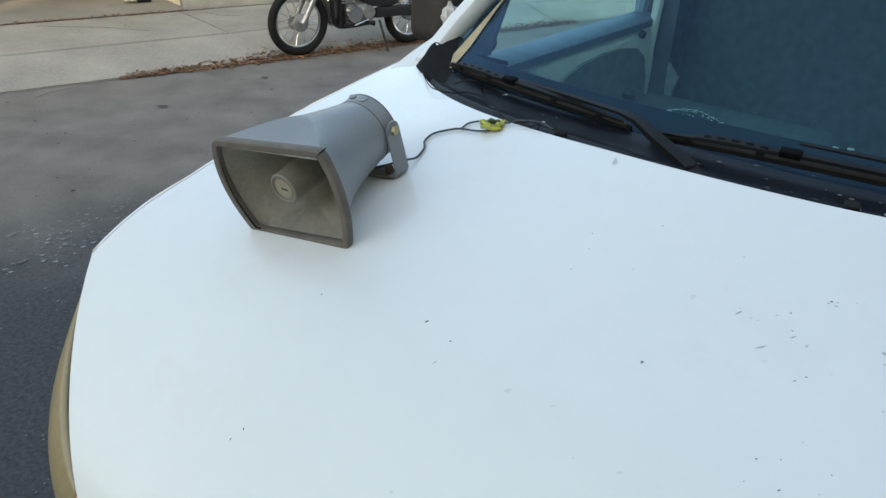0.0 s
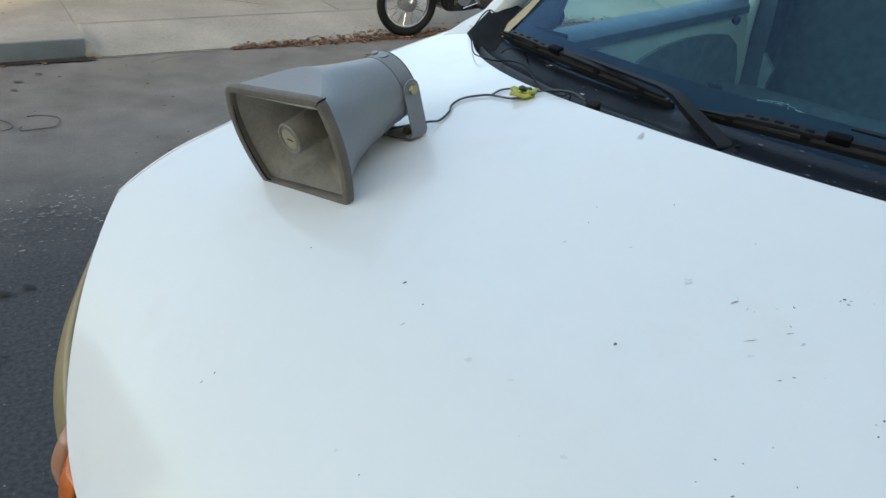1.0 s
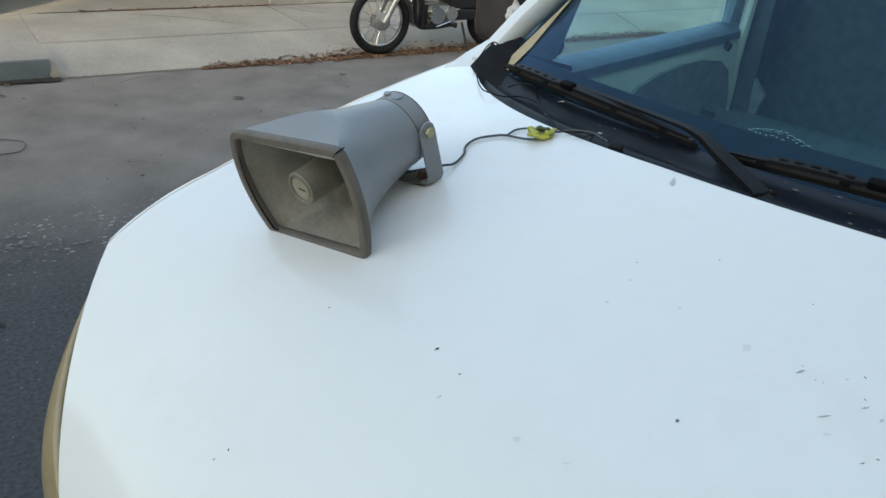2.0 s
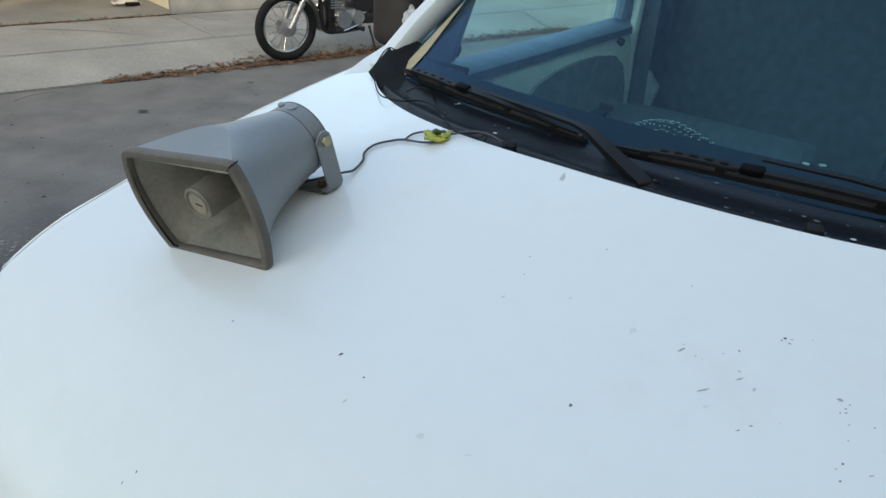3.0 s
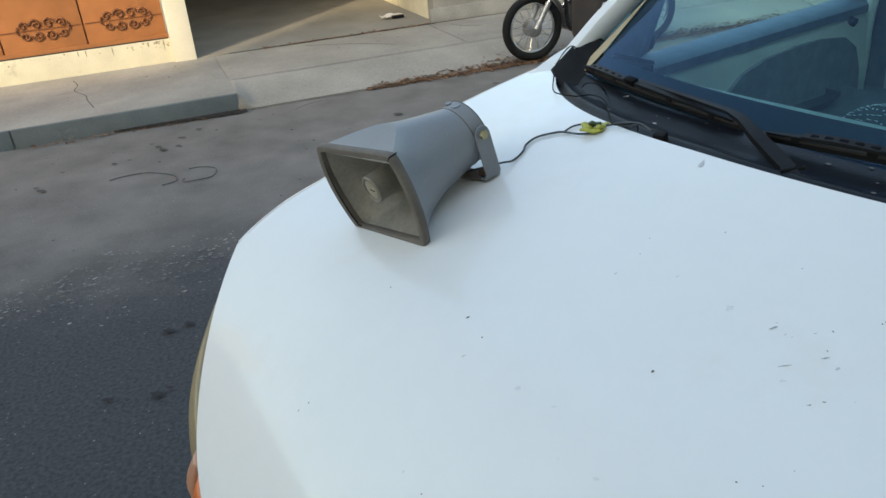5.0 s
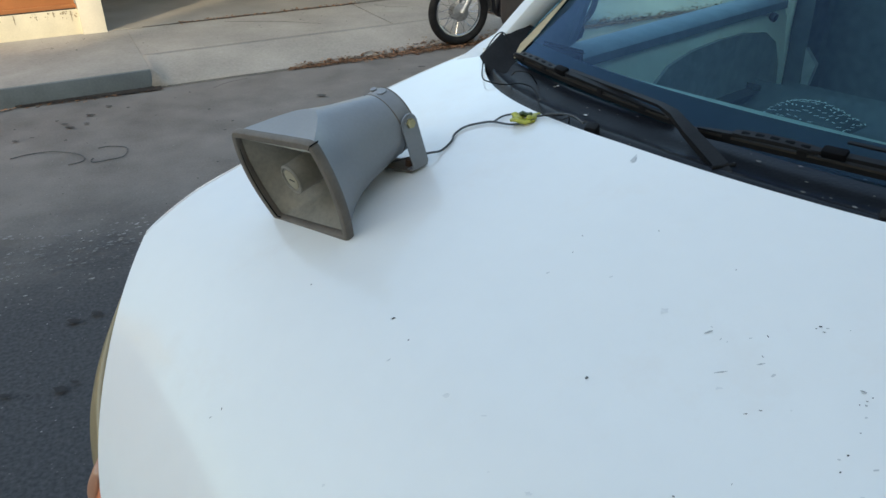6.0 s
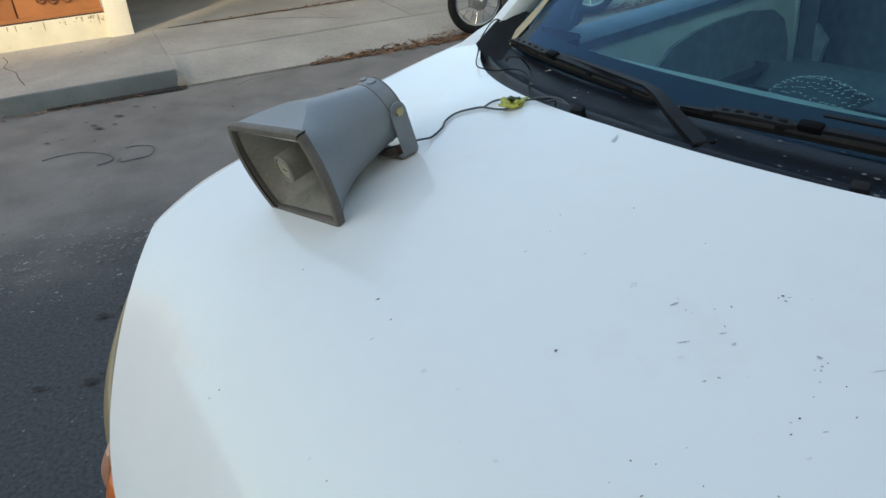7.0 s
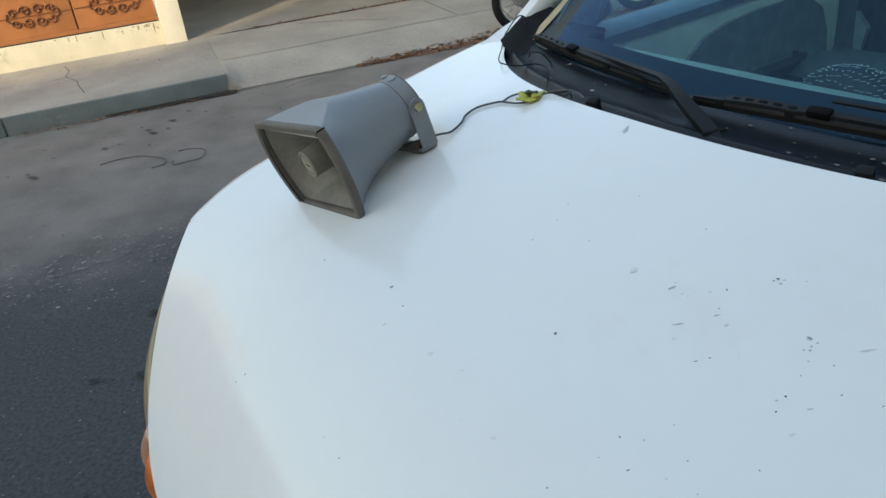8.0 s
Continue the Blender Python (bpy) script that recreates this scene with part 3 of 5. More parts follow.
def mark(name, x, y, rx, ry, turn, material, seed):
    r = random.Random(seed)
    b = bmesh.new()
    n = 9
    pts = []
    for k in range(n):
        a = 2 * math.pi * k / n
        q = r.uniform(0.55, 1.25)
        u, v = rx * q * math.cos(a), ry * q * math.sin(a)
        pts.append(on_hood(x + u * math.cos(turn) - v * math.sin(turn), y + u * math.sin(turn) + v * math.cos(turn), 0.0009))
    b.faces.new([b.verts.new(p) for p in pts])
    return part(name, b, material, hood, smooth=False)


# marks on the bonnet: place, half length and half width in millimetres, turn in degrees
BLACK_CHIPS = [(0.249, -0.273, 2.2, 1.0, -27), (0.283, -0.234, 1.4, 1.4, 45), (0.285, -0.229, 2.0, 2.0, 0), (0.312, -0.216, 1, 0.6, 0), (0.368, -0.299, 1.0, 1.0, 90), (0.389, -0.357, 1.4, 1.4, 45), (0.393, -0.377, 1.4, 1.4, 45), (0.402, -0.299, 1.0, 1.4, 0), (0.314, -0.48, 1.0, 1.0, 0), (0.291, -0.522, 1.4, 0.6, 45), (0.269, -0.575, 1.0, 1.4, 0), (0.394, -0.492, 1.0, 0.6, 90), (-0.162, -0.508, 3.6, 2.0, 56), (-0.11, -0.52, 2.0, 2.2, 0), (-0.314, -0.718, 1.4, 2.2, 45)]
DARK_CHIPS = [(0.261, -0.301, 2.2, 1.0, -27), (0.292, -0.234, 2.0, 1.4, 0), (0.126, -0.435, 2.2, 2.8, 27), (0.362, -0.282, 3.2, 1.0, 18), (0.371, -0.291, 1.4, 1.4, 45), (0.373, -0.284, 1.0, 1.4, 0), (0.299, -0.362, 2.2, 1.4, 27), (0.29, -0.374, 2.8, 1.0, 45), (0.428, -0.325, 1.0, 2.2, 0), (0.385, -0.328, 1, 1.0, 0), (0.326, -0.448, 2.0, 0.6, 90), (0.292, -0.492, 2.0, 1.4, 0), (0.325, -0.514, 2.2, 1.4, 63), (0.421, -0.438, 2.0, 1.0, 0), (0.364, -0.471, 1.0, 1.4, 0), (-0.345, -0.534, 1.4, 2.0, 45), (-0.325, -0.733, 2.2, 1.0, 63), (-0.012, -0.696, 1.4, 1.0, 45)]
SCRATCHES = [(0.194, -0.304, 5.8, 2.2, 59), (0.192, -0.296, 2.0, 0.6, 0), (0.211, -0.306, 3.0, 0.6, 90), (0.219, -0.305, 2.0, 0.6, 90), (0.236, -0.286, 2.8, 0.6, 45), (0.265, -0.311, 5.0, 1.4, 53), (0.239, -0.344, 9.9, 1.4, 45), (0.292, -0.227, 2.2, 1.0, 27), (0.364, -0.283, 3.6, 2.2, 34), (0.373, -0.296, 1.4, 2.2, -45)]
SMUDGES = [(0.284, -0.316, 3.2, 2.8, 72), (0.38, -0.309, 1.4, 2.2, -45), (0.385, -0.366, 2.2, 1.4, 27), (0.415, -0.356, 1.4, 4.5, -45), (0.361, -0.498, 2.2, 0.6, 27), (0.415, -0.265, 9.2, 1.4, 49), (-0.109, -0.554, 4.5, 2.0, 63), (0.119, -0.581, 1.4, 0.6, 45)] + [(-0.038, -0.333, 3.6, 2.1, 60), (0.039, -0.295, 3.0, 1.5, 60)]
FAINT_SMUDGES = [(0.132, -0.306, 6.4, 7.1, 39), (0.25, -0.363, 5.0, 2.8, 37), (0.42, -0.389, 3.6, 2.2, 56), (0.322, -0.344, 1.4, 1.4, -45), (0.002, -0.547, 6.7, 4.5, 27), (0.064, -0.54, 5.8, 1.4, 31), (-0.06, -0.694, 3.6, 2.2, 34), (0.173, -0.573, 4.5, 2.8, 27)]
for marks, material, name in ((BLACK_CHIPS, BLACK_CHIP, "paint_chip"), (DARK_CHIPS, CHIP, "paint_chip"), (SCRATCHES, SCRATCH, "scratch"), (SMUDGES, SMUDGE, "smudge"), (FAINT_SMUDGES, FAINT, "smudge")):
    for k, (x, y, a, b, turn) in enumerate(marks):
        mark(name, x, y, a * 0.0009, b * 0.0007, radians(turn), material, k + len(marks))
for k, (x, y) in enumerate(((-0.051, -0.252), (-0.038, -0.285), (0.032, -0.191), (0.159, -0.202), (0.463, -0.314))):
    mark("paint_chip", x, y, 0.0012, 0.0009, k, CHIP, k)
mark("smudge", -0.115, -0.067, 0.013, 0.004, 1.9, SMUDGE, 77)

# wings: shoulders beside the bonnet, then the flanks
for sx in (-1, 1):
    bm = bmesh.new()

    def wing(u, v):
        if v < 0.4:
            x = HALF + 0.0035 + (EDGE - HALF) * v / 0.4
            y0 = max(front_y(sx * x), front_y(-x))
            y = y0 + (rear_y(-x) + 0.02 - y0) * u
            return Vector((sx * x, y, hood_z(-x, y) - 0.001))
        q = (v - 0.4) / 0.6
        y0 = max(front_y(sx * EDGE), front_y(-EDGE))
        y = y0 + (rear_y(-EDGE) + 0.02 - y0) * u
        return Vector((sx * (EDGE + 0.05 * math.sin(q * math.pi / 2)), y, hood_z(-EDGE, y) - 0.001 - 0.6 * (1 - math.cos(q * math.pi / 2))))

    grid(bm, wing, 40, 20)
    thicken(part("wing", bm, WHITE_PAINT, van), 0.004)
    # wheel
    wheel = part("wheel", cyl(bmesh.new(), (sx * 0.62, -0.22, 0.34), (sx * 0.82, -0.22, 0.34), 0.34, n=40), BLACK_RUBBER, van, "black tyre on a steel wheel")
    part("rim", cyl(bmesh.new(), (sx * 0.70, -0.22, 0.34), (sx * 0.825, -0.22, 0.34), 0.2, n=32), ALLOY, wheel)
    # headlamp wrapping the corner, then the amber indicator
    def lens(x0, x1, bulge, drop):
        def f(u, v):
            x = x0 + (x1 - x0) * u
            e = 0.004
            slope = (front_y(-x - e) - front_y(-x + e)) / (-2 * e)
            n = Vector((slope, -1, 0)).normalized()
            out = bulge * math.sin(math.pi * (0.08 + 0.84 * v)) ** 0.8 * (0.30 + 0.70 * math.sin(math.pi * (0.10 + 0.82 * u)))
            p = Vector((-x, front_y(-x), 0)) + n * (out - 0.012)
            p.z = hood_z(-x, front_y(-x)) - 0.012 - drop * v
            return Vector((-sx * p.x, p.y, p.z))
        return f

    bm = bmesh.new()
    grid(bm, lens(0.563, 0.84, 0.062, 0.20), 24, 12)
    thicken(part("headlamp", bm, LENS, van, "yellowed plastic headlamp lens"), 0.006)
    bm = bmesh.new()
    grid(bm, lens(0.528, 0.562, 0.048, 0.16), 6, 10)
    thicken(part("lens_end", bm, PINK_LENS, van, "pinkish clear end of the headlamp lens"), 0.006)
    bm = bmesh.new()
    grid(bm, lens(0.462, 0.527, 0.038, 0.13), 12, 10)
    thicken(part("indicator", bm, AMBER, van, "amber indicator lens"), 0.006)
bm = bmesh.new()
grid(bm, lambda u, v: Vector((-0.20 + 0.40 * u, front_y(-0.2 + 0.4 * u) + 0.03, hood_z(0, front_y(0)) - 0.02 - 0.14 * v)), 10, 6)
thicken(part("grille", bm, BLACK_PLASTIC, van, "black plastic grille"), 0.01)
bm = bmesh.new()
grid(bm, lambda u, v: Vector((-0.84 + 1.68 * u, front_y(-0.9 * abs(-0.84 + 1.68 * u)) - 0.01 - 0.05 * math.sin(math.pi * v) ** 0.6, 0.60 - 0.30 * v)), 40, 12)
thicken(part("bumper", bm, BLACK_PLASTIC, van, "dark plastic front bumper"), 0.02)
part("front_panel", boxed(-0.7, 0.7, -0.62, -0.58, 0.4, 0.85), BLACK_PLASTIC, van)

# windscreen, cowl and pillars
SLOPE = radians(35)


def base_y(x):
    return 0.105 + 0.12 * (x / 0.7) ** 2 + 0.25 * max(0, abs(x) - 0.6) ** 2


def screen(x, s, lift=0.0):
    """A place on the glass, s metres up from its foot."""
    return Vector((x * (1 - 0.12 * s), base_y(x) + s * math.cos(SLOPE) - lift * math.sin(SLOPE), 1.284 + s * math.sin(SLOPE) - 0.02 * s * (x / 0.75) ** 2 + lift * math.cos(SLOPE)))


bm = bmesh.new()
grid(bm, lambda u, v: screen(-0.735 + 1.47 * u, -0.01 + 0.93 * v), 30, 16)
pane = part("windscreen", bm, WINDSCREEN, van, "blue-green tinted windscreen")
pane.visible_shadow = False
if sum(p.normal.z for p in pane.data.polygons) < 0:
    pane.data.flip_normals()
bm = bmesh.new()
grid(bm, lambda u, v: screen(-0.735 + 1.47 * u, -0.012 + (0.070 + 0.020 * u) * v, -0.004), 30, 3)
part("screen_border", bm, FRIT, van)
for sx in (-1, 1):
    bm = bmesh.new()
    grid(bm, lambda u, v: screen(sx * (0.705 + 0.03 * u), 0.0 + 0.92 * v, -0.005), 2, 12)
    part("screen_border", bm, BLACK_RUBBER, van)
    bm = bmesh.new()
    grid(bm, lambda u, v: screen(sx * (0.716 - 0.032 * u * (1 - max(0, v - 0.3) / 0.72)), -0.005 + 0.26 * v, 0.003), 4, 14)
    part("pillar_seal", bm, SEALANT, van, "cream sealant strip along the windscreen edge")
    part("scuttle_end", boxed(sx * 0.67, sx * 0.80, 0.22, 0.42, 1.06, 1.262, bevel=0.01), BLACK_PLASTIC, van)

bm = bmesh.new()


def cowl(u, v):
    x = -0.745 + 1.49 * u
    y0, y1 = rear_y(x) - 0.03, base_y(x) + 0.012
    z0 = hood_z(x, rear_y(x)) - 0.03
    z1 = 1.283
    prof = z0 + (z1 - z0) * v + 0.007 * math.exp(-((v - 0.42) / 0.07) ** 2) - 0.006 * math.exp(-((v - 0.62) / 0.12) ** 2)
    return Vector((x, y0 + (y1 - y0) * v, prof))


grid(bm, cowl, 48, 36)
cowl_ob = part("cowl", bm, BLACK_PLASTIC, van, "black dusty plastic scuttle panel")
rng = random.Random(21)
for k in range(70):
    u, v = rng.uniform(0.15, 0.95), rng.uniform(0.3, 0.95)
    c = cowl(u, v) + Vector((0, 0, 0.002))
    s = rng.choice((0.0006, 0.0008, 0.0011, 0.0018, 0.003))
    b = bmesh.new()
    b.faces.new([b.verts.new(c + Vector((s * 1.6 * math.cos(a) * rng.uniform(0.6, 1.2), s * math.sin(a), s * 0.12 * math.sin(a)))) for a in (0, 1, 2, 3, 4, 5)])
    part("fleck", b, PALE_FLECK if k % 6 == 0 else FLECK, cowl_ob, smooth=False)
# dusty line along the ridge, broken in places
for u0, u1 in ((0.22, 0.36), (0.39, 0.47), (0.50, 0.53), (0.60, 0.66), (0.70, 0.86)):
    b = bmesh.new()
    grid(b, lambda u, v: cowl(u0 + (u1 - u0) * u, 0.44 + (0.03 + 0.02 * noise.noise(Vector((u * 9, u0 * 20, 0)))) * (v - 0.5) * math.sin(math.pi * min(1, 0.02 + u * 0.98))) + Vector((0, 0, 0.0008)), 16, 1)
    part("dust_line", b, DUSTY_RIDGE, cowl_ob, smooth=False)
for x in (-0.258, 0.246):
    b = boxed(-0.012, 0.012, -0.009, 0.012, -0.025, 0.002, bevel=0.006, m=pose(x, rear_y(x) + 0.024, hood_z(x, 0) - 0.006, 15, 0, 20))
    part("bonnet_stop", b, BLACK_RUBBER, cowl_ob)

for sx in (-1, 1):
    # black corner piece at the pillar's foot
    bm = bmesh.new()

    def corner(u, v):
        a = Vector((0.755, 0.170, 1.284)).lerp(Vector((0.768, 0.290, 1.348)), u)
        b = Vector((0.684, 0.140, 1.256)).lerp(Vector((0.748, 0.312, 1.344)), u)
        c = Vector((0.655, 0.175, 1.262)).lerp(Vector((0.722, 0.330, 1.326)), u)
        p = a.lerp(b, v * 2) if v < 0.5 else b.lerp(c, v * 2 - 1)
        p.z += 0.003 * math.sin(math.pi * min(1, v * 2)) - 0.004 * math.sin(math.pi * v)
        p.x *= sx
        return p

    grid(bm, corner, 10, 16)
    thicken(part("corner_trim", bm, BLACK_RUBBER, van, "black plastic trim at the pillar foot"), 0.004)
    # pillar
    bm = bmesh.new()
    rings = []
    for k in range(9):
        s = -0.10 + k / 8 * 1.12
        foot = Vector((0.762, 0.30, 1.325))
        p = foot + Vector((-0.10 * s, math.cos(SLOPE) * s, math.sin(SLOPE) * s + 0.01))
        w, h = 0.021, 0.030 if k else 0.018
        ring = []
        for j in range(12):
            a = 2 * math.pi * j / 12
            q = abs(math.cos(a)) ** 0.6 * math.copysign(1, math.cos(a)), abs(math.sin(a)) ** 0.6 * math.copysign(1, math.sin(a))
            ring.append(Vector((sx * (p.x + w * q[0]), p.y - h * q[1] * math.sin(SLOPE), p.z + h * q[1] * math.cos(SLOPE))))
        rings.append(ring)
    loft(bm, rings, True, True, True)
    part("pillar", bm, WHITE_PAINT, van)
    # wing top running to the pillar's foot
    bm = bmesh.new()
    rings = []
    for k in range(10):
        q = k / 9
        y = 0.16 + 0.22 * q
        z = hood_z(-0.80, min(y, 0.24)) - 0.006 + 0.012 * min(1, q * 4) + 0.070 * max(0, q - 0.2) ** 1.3
        rings.append([Vector((sx * (0.776 + dx), y, z + dz)) for dx, dz in ((0, -0.04), (0.0, 0.0), (0.02, 0.010 * q), (0.05, 0.004), (0.075, -0.03), (0.10, -0.15))])
    loft(bm, rings, False)
    thicken(part("wing_top", bm, WHITE_PAINT, van), 0.004)
    # side of the cab: door with its window opening
    door = part("door", boxed(sx * 0.80, sx * 0.86, 0.42, 1.62, 0.45, 1.21, bevel=0.012), WHITE_PAINT, van)
    bm = bmesh.new()
    card = [(0.800, 1.192), (0.782, 1.186), (0.768, 1.160), (0.763, 1.05), (0.763, 0.50), (0.799, 0.50), (0.799, 1.15)]
    loft(bm, [[(sx * x, y, z + 0.016 * (y - 1.0)) for x, z in card] for y in (0.40, 0.7, 1.0, 1.3, 1.60)], True, True, True)
    part("door_card", bm, DOOR_PANEL, door, "pale grey inner door trim")
    bm = bmesh.new()
    arc = [(0.78, 0.70), (0.80, 1.00), (0.84, 1.075), (0.91, 1.125), (1.02, 1.150), (1.16, 1.160), (1.30, 1.158), (1.42, 1.142), (1.49, 1.10), (1.53, 1.02), (1.55, 0.90), (1.55, 0.70)]
    loft(bm, [[(sx * x, y, z) for y, z in arc] for x in (0.7635, 0.752)], True, True, True)
    part("door_insert", bm, DOOR_CLOTH, door, "dark cloth insert in the door trim", smooth=False)
    part("lock_button", cyl(bmesh.new(), (sx * 0.775, 1.47, 1.185), (sx * 0.757, 1.47, 1.180), 0.014, n=12), DASH, door)
    part("armrest", boxed(sx * 0.72, sx * 0.765, 0.75, 1.35, 0.92, 0.97, bevel=0.02), DASH, door)
    bm = bmesh.new()
    rail = [(0.772, 1.190), (0.772, 1.214), (0.788, 1.226), (0.85, 1.234), (0.85, 1.195)]
    loft(bm, [[(sx * x, y, z + 0.016 * (y - 1.0)) for x, z in rail] for y in (0.40, 0.8, 1.2, 1.62)], True, True, True)
    part("waist_rail", bm, FRAME_GREY, door)
    bm = bmesh.new()
    part("door_frame", tube(bm, [(sx * (0.815 - 0.13 * max(0, z - 1.25)), y, z) for y, z in [(0.53, 1.25), (0.60, 1.47), (0.85, 1.60), (1.15, 1.74), (1.3, 1.80), (1.48, 1.79), (1.53, 1.70), (1.535, 1.25)]], 0.024, 8), FRAME_GREY, door)
    bm = bmesh.new()
    vs = [bm.verts.new((sx * (0.822 - 0.13 * max(0, z - 1.25)), y, z)) for y, z in [(0.53, 1.245), (0.60, 1.47), (0.85, 1.60), (1.15, 1.74), (1.3, 1.80), (1.48, 1.79), (1.53, 1.70), (1.535, 1.245)]]
    bm.faces.new(vs)
    sail = bmesh.new()
    tri = [(0.33, 1.21), (0.535, 1.24), (0.605, 1.48), (0.55, 1.47)]
    loft(sail, [[(sx * (x0 - 0.13 * max(0, z - 1.25)), y, z) for y, z in tri] for x0 in (0.800, 0.830)], True, True, True)
    part("sail_panel", sail, FRAME_GREY, door, smooth=False)
    g = part("side_window", bm, SIDE_GLASS, door, smooth=False)
    g.visible_shadow = False
    part("centre_pillar", boxed(sx * 0.72, sx * 0.85, 1.605, 1.74, 0.45, 1.85, bevel=0.02), SEAT_CLOTH, van)
    part("pillar_trim", tube(bmesh.new(), spline([(sx * 0.775, 1.585, 0.95), (sx * 0.772, 1.58, 1.15), (sx * 0.765, 1.57, 1.35), (sx * 0.74, 1.55, 1.82)], 5), [0.010 + 0.016 * k / 15 for k in range(16)], 8), DOOR_PANEL, van, "pale trim beside the door")
    bm = bmesh.new()
    loft(bm, [[(sx * 0.70, 1.60, 1.07), (sx * 0.655, 1.60, 1.02), (sx * 0.675, 1.60, 0.92), (sx * 0.695, 1.60, 0.92)], [(sx * 0.70, 1.62, 1.07), (sx * 0.655, 1.62, 1.02), (sx * 0.675, 1.62, 0.92), (sx * 0.695, 1.62, 0.92)]], True, True, True)
    part("belt_guide", bm, DOOR_CLOTH, van, "pale plastic belt guide", smooth=False)
    part("body_side", boxed(sx * 0.80, sx * 0.87, 1.64, 4.1, 0.40, 1.88, bevel=0.02), WHITE_PAINT, van)
    part("side_lining", boxed(sx * 0.785, sx * 0.799, 1.75, 4.05, 0.45, 1.84), SEAT_CLOTH, van)
    # seats
    seat = part("front_seat", boxed(sx * 0.14, sx * 0.66, 0.80, 1.40, 0.55, 0.74, bevel=0.06, seg=4), SEAT_CLOTH, van, "dark cloth front seat")
    part("seat_back", boxed(sx * 0.15, sx * 0.64, -0.09, 0.09, 0.0, 0.34, bevel=0.085, seg=5, m=pose(0, 1.36, 0.57, -12)), SEAT_CLOTH, seat)
    # mirror
    mirror = part("door_mirror", boxed(-0.085, 0.085, -0.05, 0.05, -0.12, 0.12, bevel=0.045, seg=5, m=pose(sx * 1.0, 0.56, 1.36, 0, 0, sx * 12)), BROWN_PLASTIC, van, "weathered brown-black door mirror housing")
    part("mirror_arm", tube(bmesh.new(), [(sx * 0.82, 0.56, 1.27), (sx * 0.90, 0.60, 1.27)], 0.03, 10), BLACK_PLASTIC, mirror)
    part("mirror_glass", boxed(-0.07, 0.07, 0.046, 0.05, -0.10, 0.10, m=pose(sx * 1.0, 0.56, 1.36, 0, 0, sx * 12)), CHROME, mirror)
part("roof", boxed(-0.83, 0.83, 0.98, 4.1, 1.84, 1.90, bevel=0.02), WHITE_PAINT, van)
part("bulkhead", boxed(-0.784, 0.784, 1.76, 1.79, 0.44, 1.84), SEAT_CLOTH, van, "dark cloth partition behind the seats")
part("rear_wall", boxed(-0.80, 0.80, 4.05, 4.12, 0.4, 1.84), WHITE_PAINT, van)
part("floor_pan", boxed(-0.80, 0.80, -0.55, 4.1, 0.38, 0.44), BLACK_PLASTIC, van)
for sx in (-1, 1):
    wheel = part("wheel", cyl(bmesh.new(), (sx * 0.66, 3.0, 0.34), (sx * 0.86, 3.0, 0.34), 0.34, n=40), BLACK_RUBBER, van)
    part("rim", cyl(bmesh.new(), (sx * 0.72, 3.0, 0.34), (sx * 0.865, 3.0, 0.34), 0.2, n=32), ALLOY, wheel)
bm = bmesh.new()
grid(bm, lambda u, v: Vector((-0.72 + 1.44 * u, base_y(-0.72 + 1.44 * u) + 0.02 + (0.362 + 0.02 * u - base_y(-0.72 + 1.44 * u)) * v, 1.268 - 0.012 * v - 0.10 * max(0, v - 0.88))), 24, 14)
thicken(part("dashboard", bm, DASH_TOP, van, "pale grey vinyl dashboard top"), 0.03)
part("dashboard_front", boxed(-0.72, 0.72, 0.40, 0.455, 0.8, 1.215, bevel=0.02), DASH, van)
tb = bmesh.new()
tube(tb, [(0.38 + 0.19 * math.cos(a), 0.92 + 0.07 * math.sin(a), 1.12 + 0.17 * math.sin(a)) for a in [2 * math.pi * k / 28 for k in range(28)]], 0.015, 8, closed=True)
part("steering_wheel", tb, DASH, van)

cloth = thing("patterned_cloth", VAN @ pose(-0.40, 1.09, 1.000), "dark cloth with a white print draped over a seat", "cloth")
bm = bmesh.new()


def fold(u, v):
    x, y = -0.125 + 0.25 * u, -0.06 + 0.15 * v
    return Vector((x, y, 0.055 * max(0, math.sin(math.pi * u)) ** 0.6 * max(0, math.sin(math.pi * v)) ** 0.6 + 0.004 * noise.noise(Vector((x * 30, y * 30, 0)))))


grid(bm, fold, 20, 12)
part("cloth", bm, DASH, cloth)
part("bundle", boxed(-0.09, 0.09, -0.03, 0.06, -0.30, 0.02, bevel=0.04, seg=4), SEAT_CLOTH, cloth)
rng = random.Random(9)


def turn2(a, x, y):
    return Vector((x * math.cos(a) - y * math.sin(a), x * math.sin(a) + y * math.cos(a), 0.0015))


bm = bmesh.new()
for i in range(15):
    for j in range(8):
        u, v = (i + 0.5 + rng.uniform(-0.2, 0.2)) / 15, (j + 0.5 + rng.uniform(-0.2, 0.2)) / 8
        a0 = rng.uniform(0, 3)
        bm.faces.new([bm.verts.new(fold(u, v) + turn2(a0, qx, qy)) for qx, qy in ((-0.0075, -0.0018), (0.0075, -0.0018), (0.0068, 0.0018), (-0.0068, 0.0018))])
part("print", bm, PATTERN_W, cloth, "white printed motif", smooth=False)

# wipers
wiper = part("wiper", cyl(bmesh.new(), (-0.008, 0.035, 1.24), (-0.008, 0.033, 1.262), 0.012, n=16), WIPER, van, "black wiper with dusty blade")


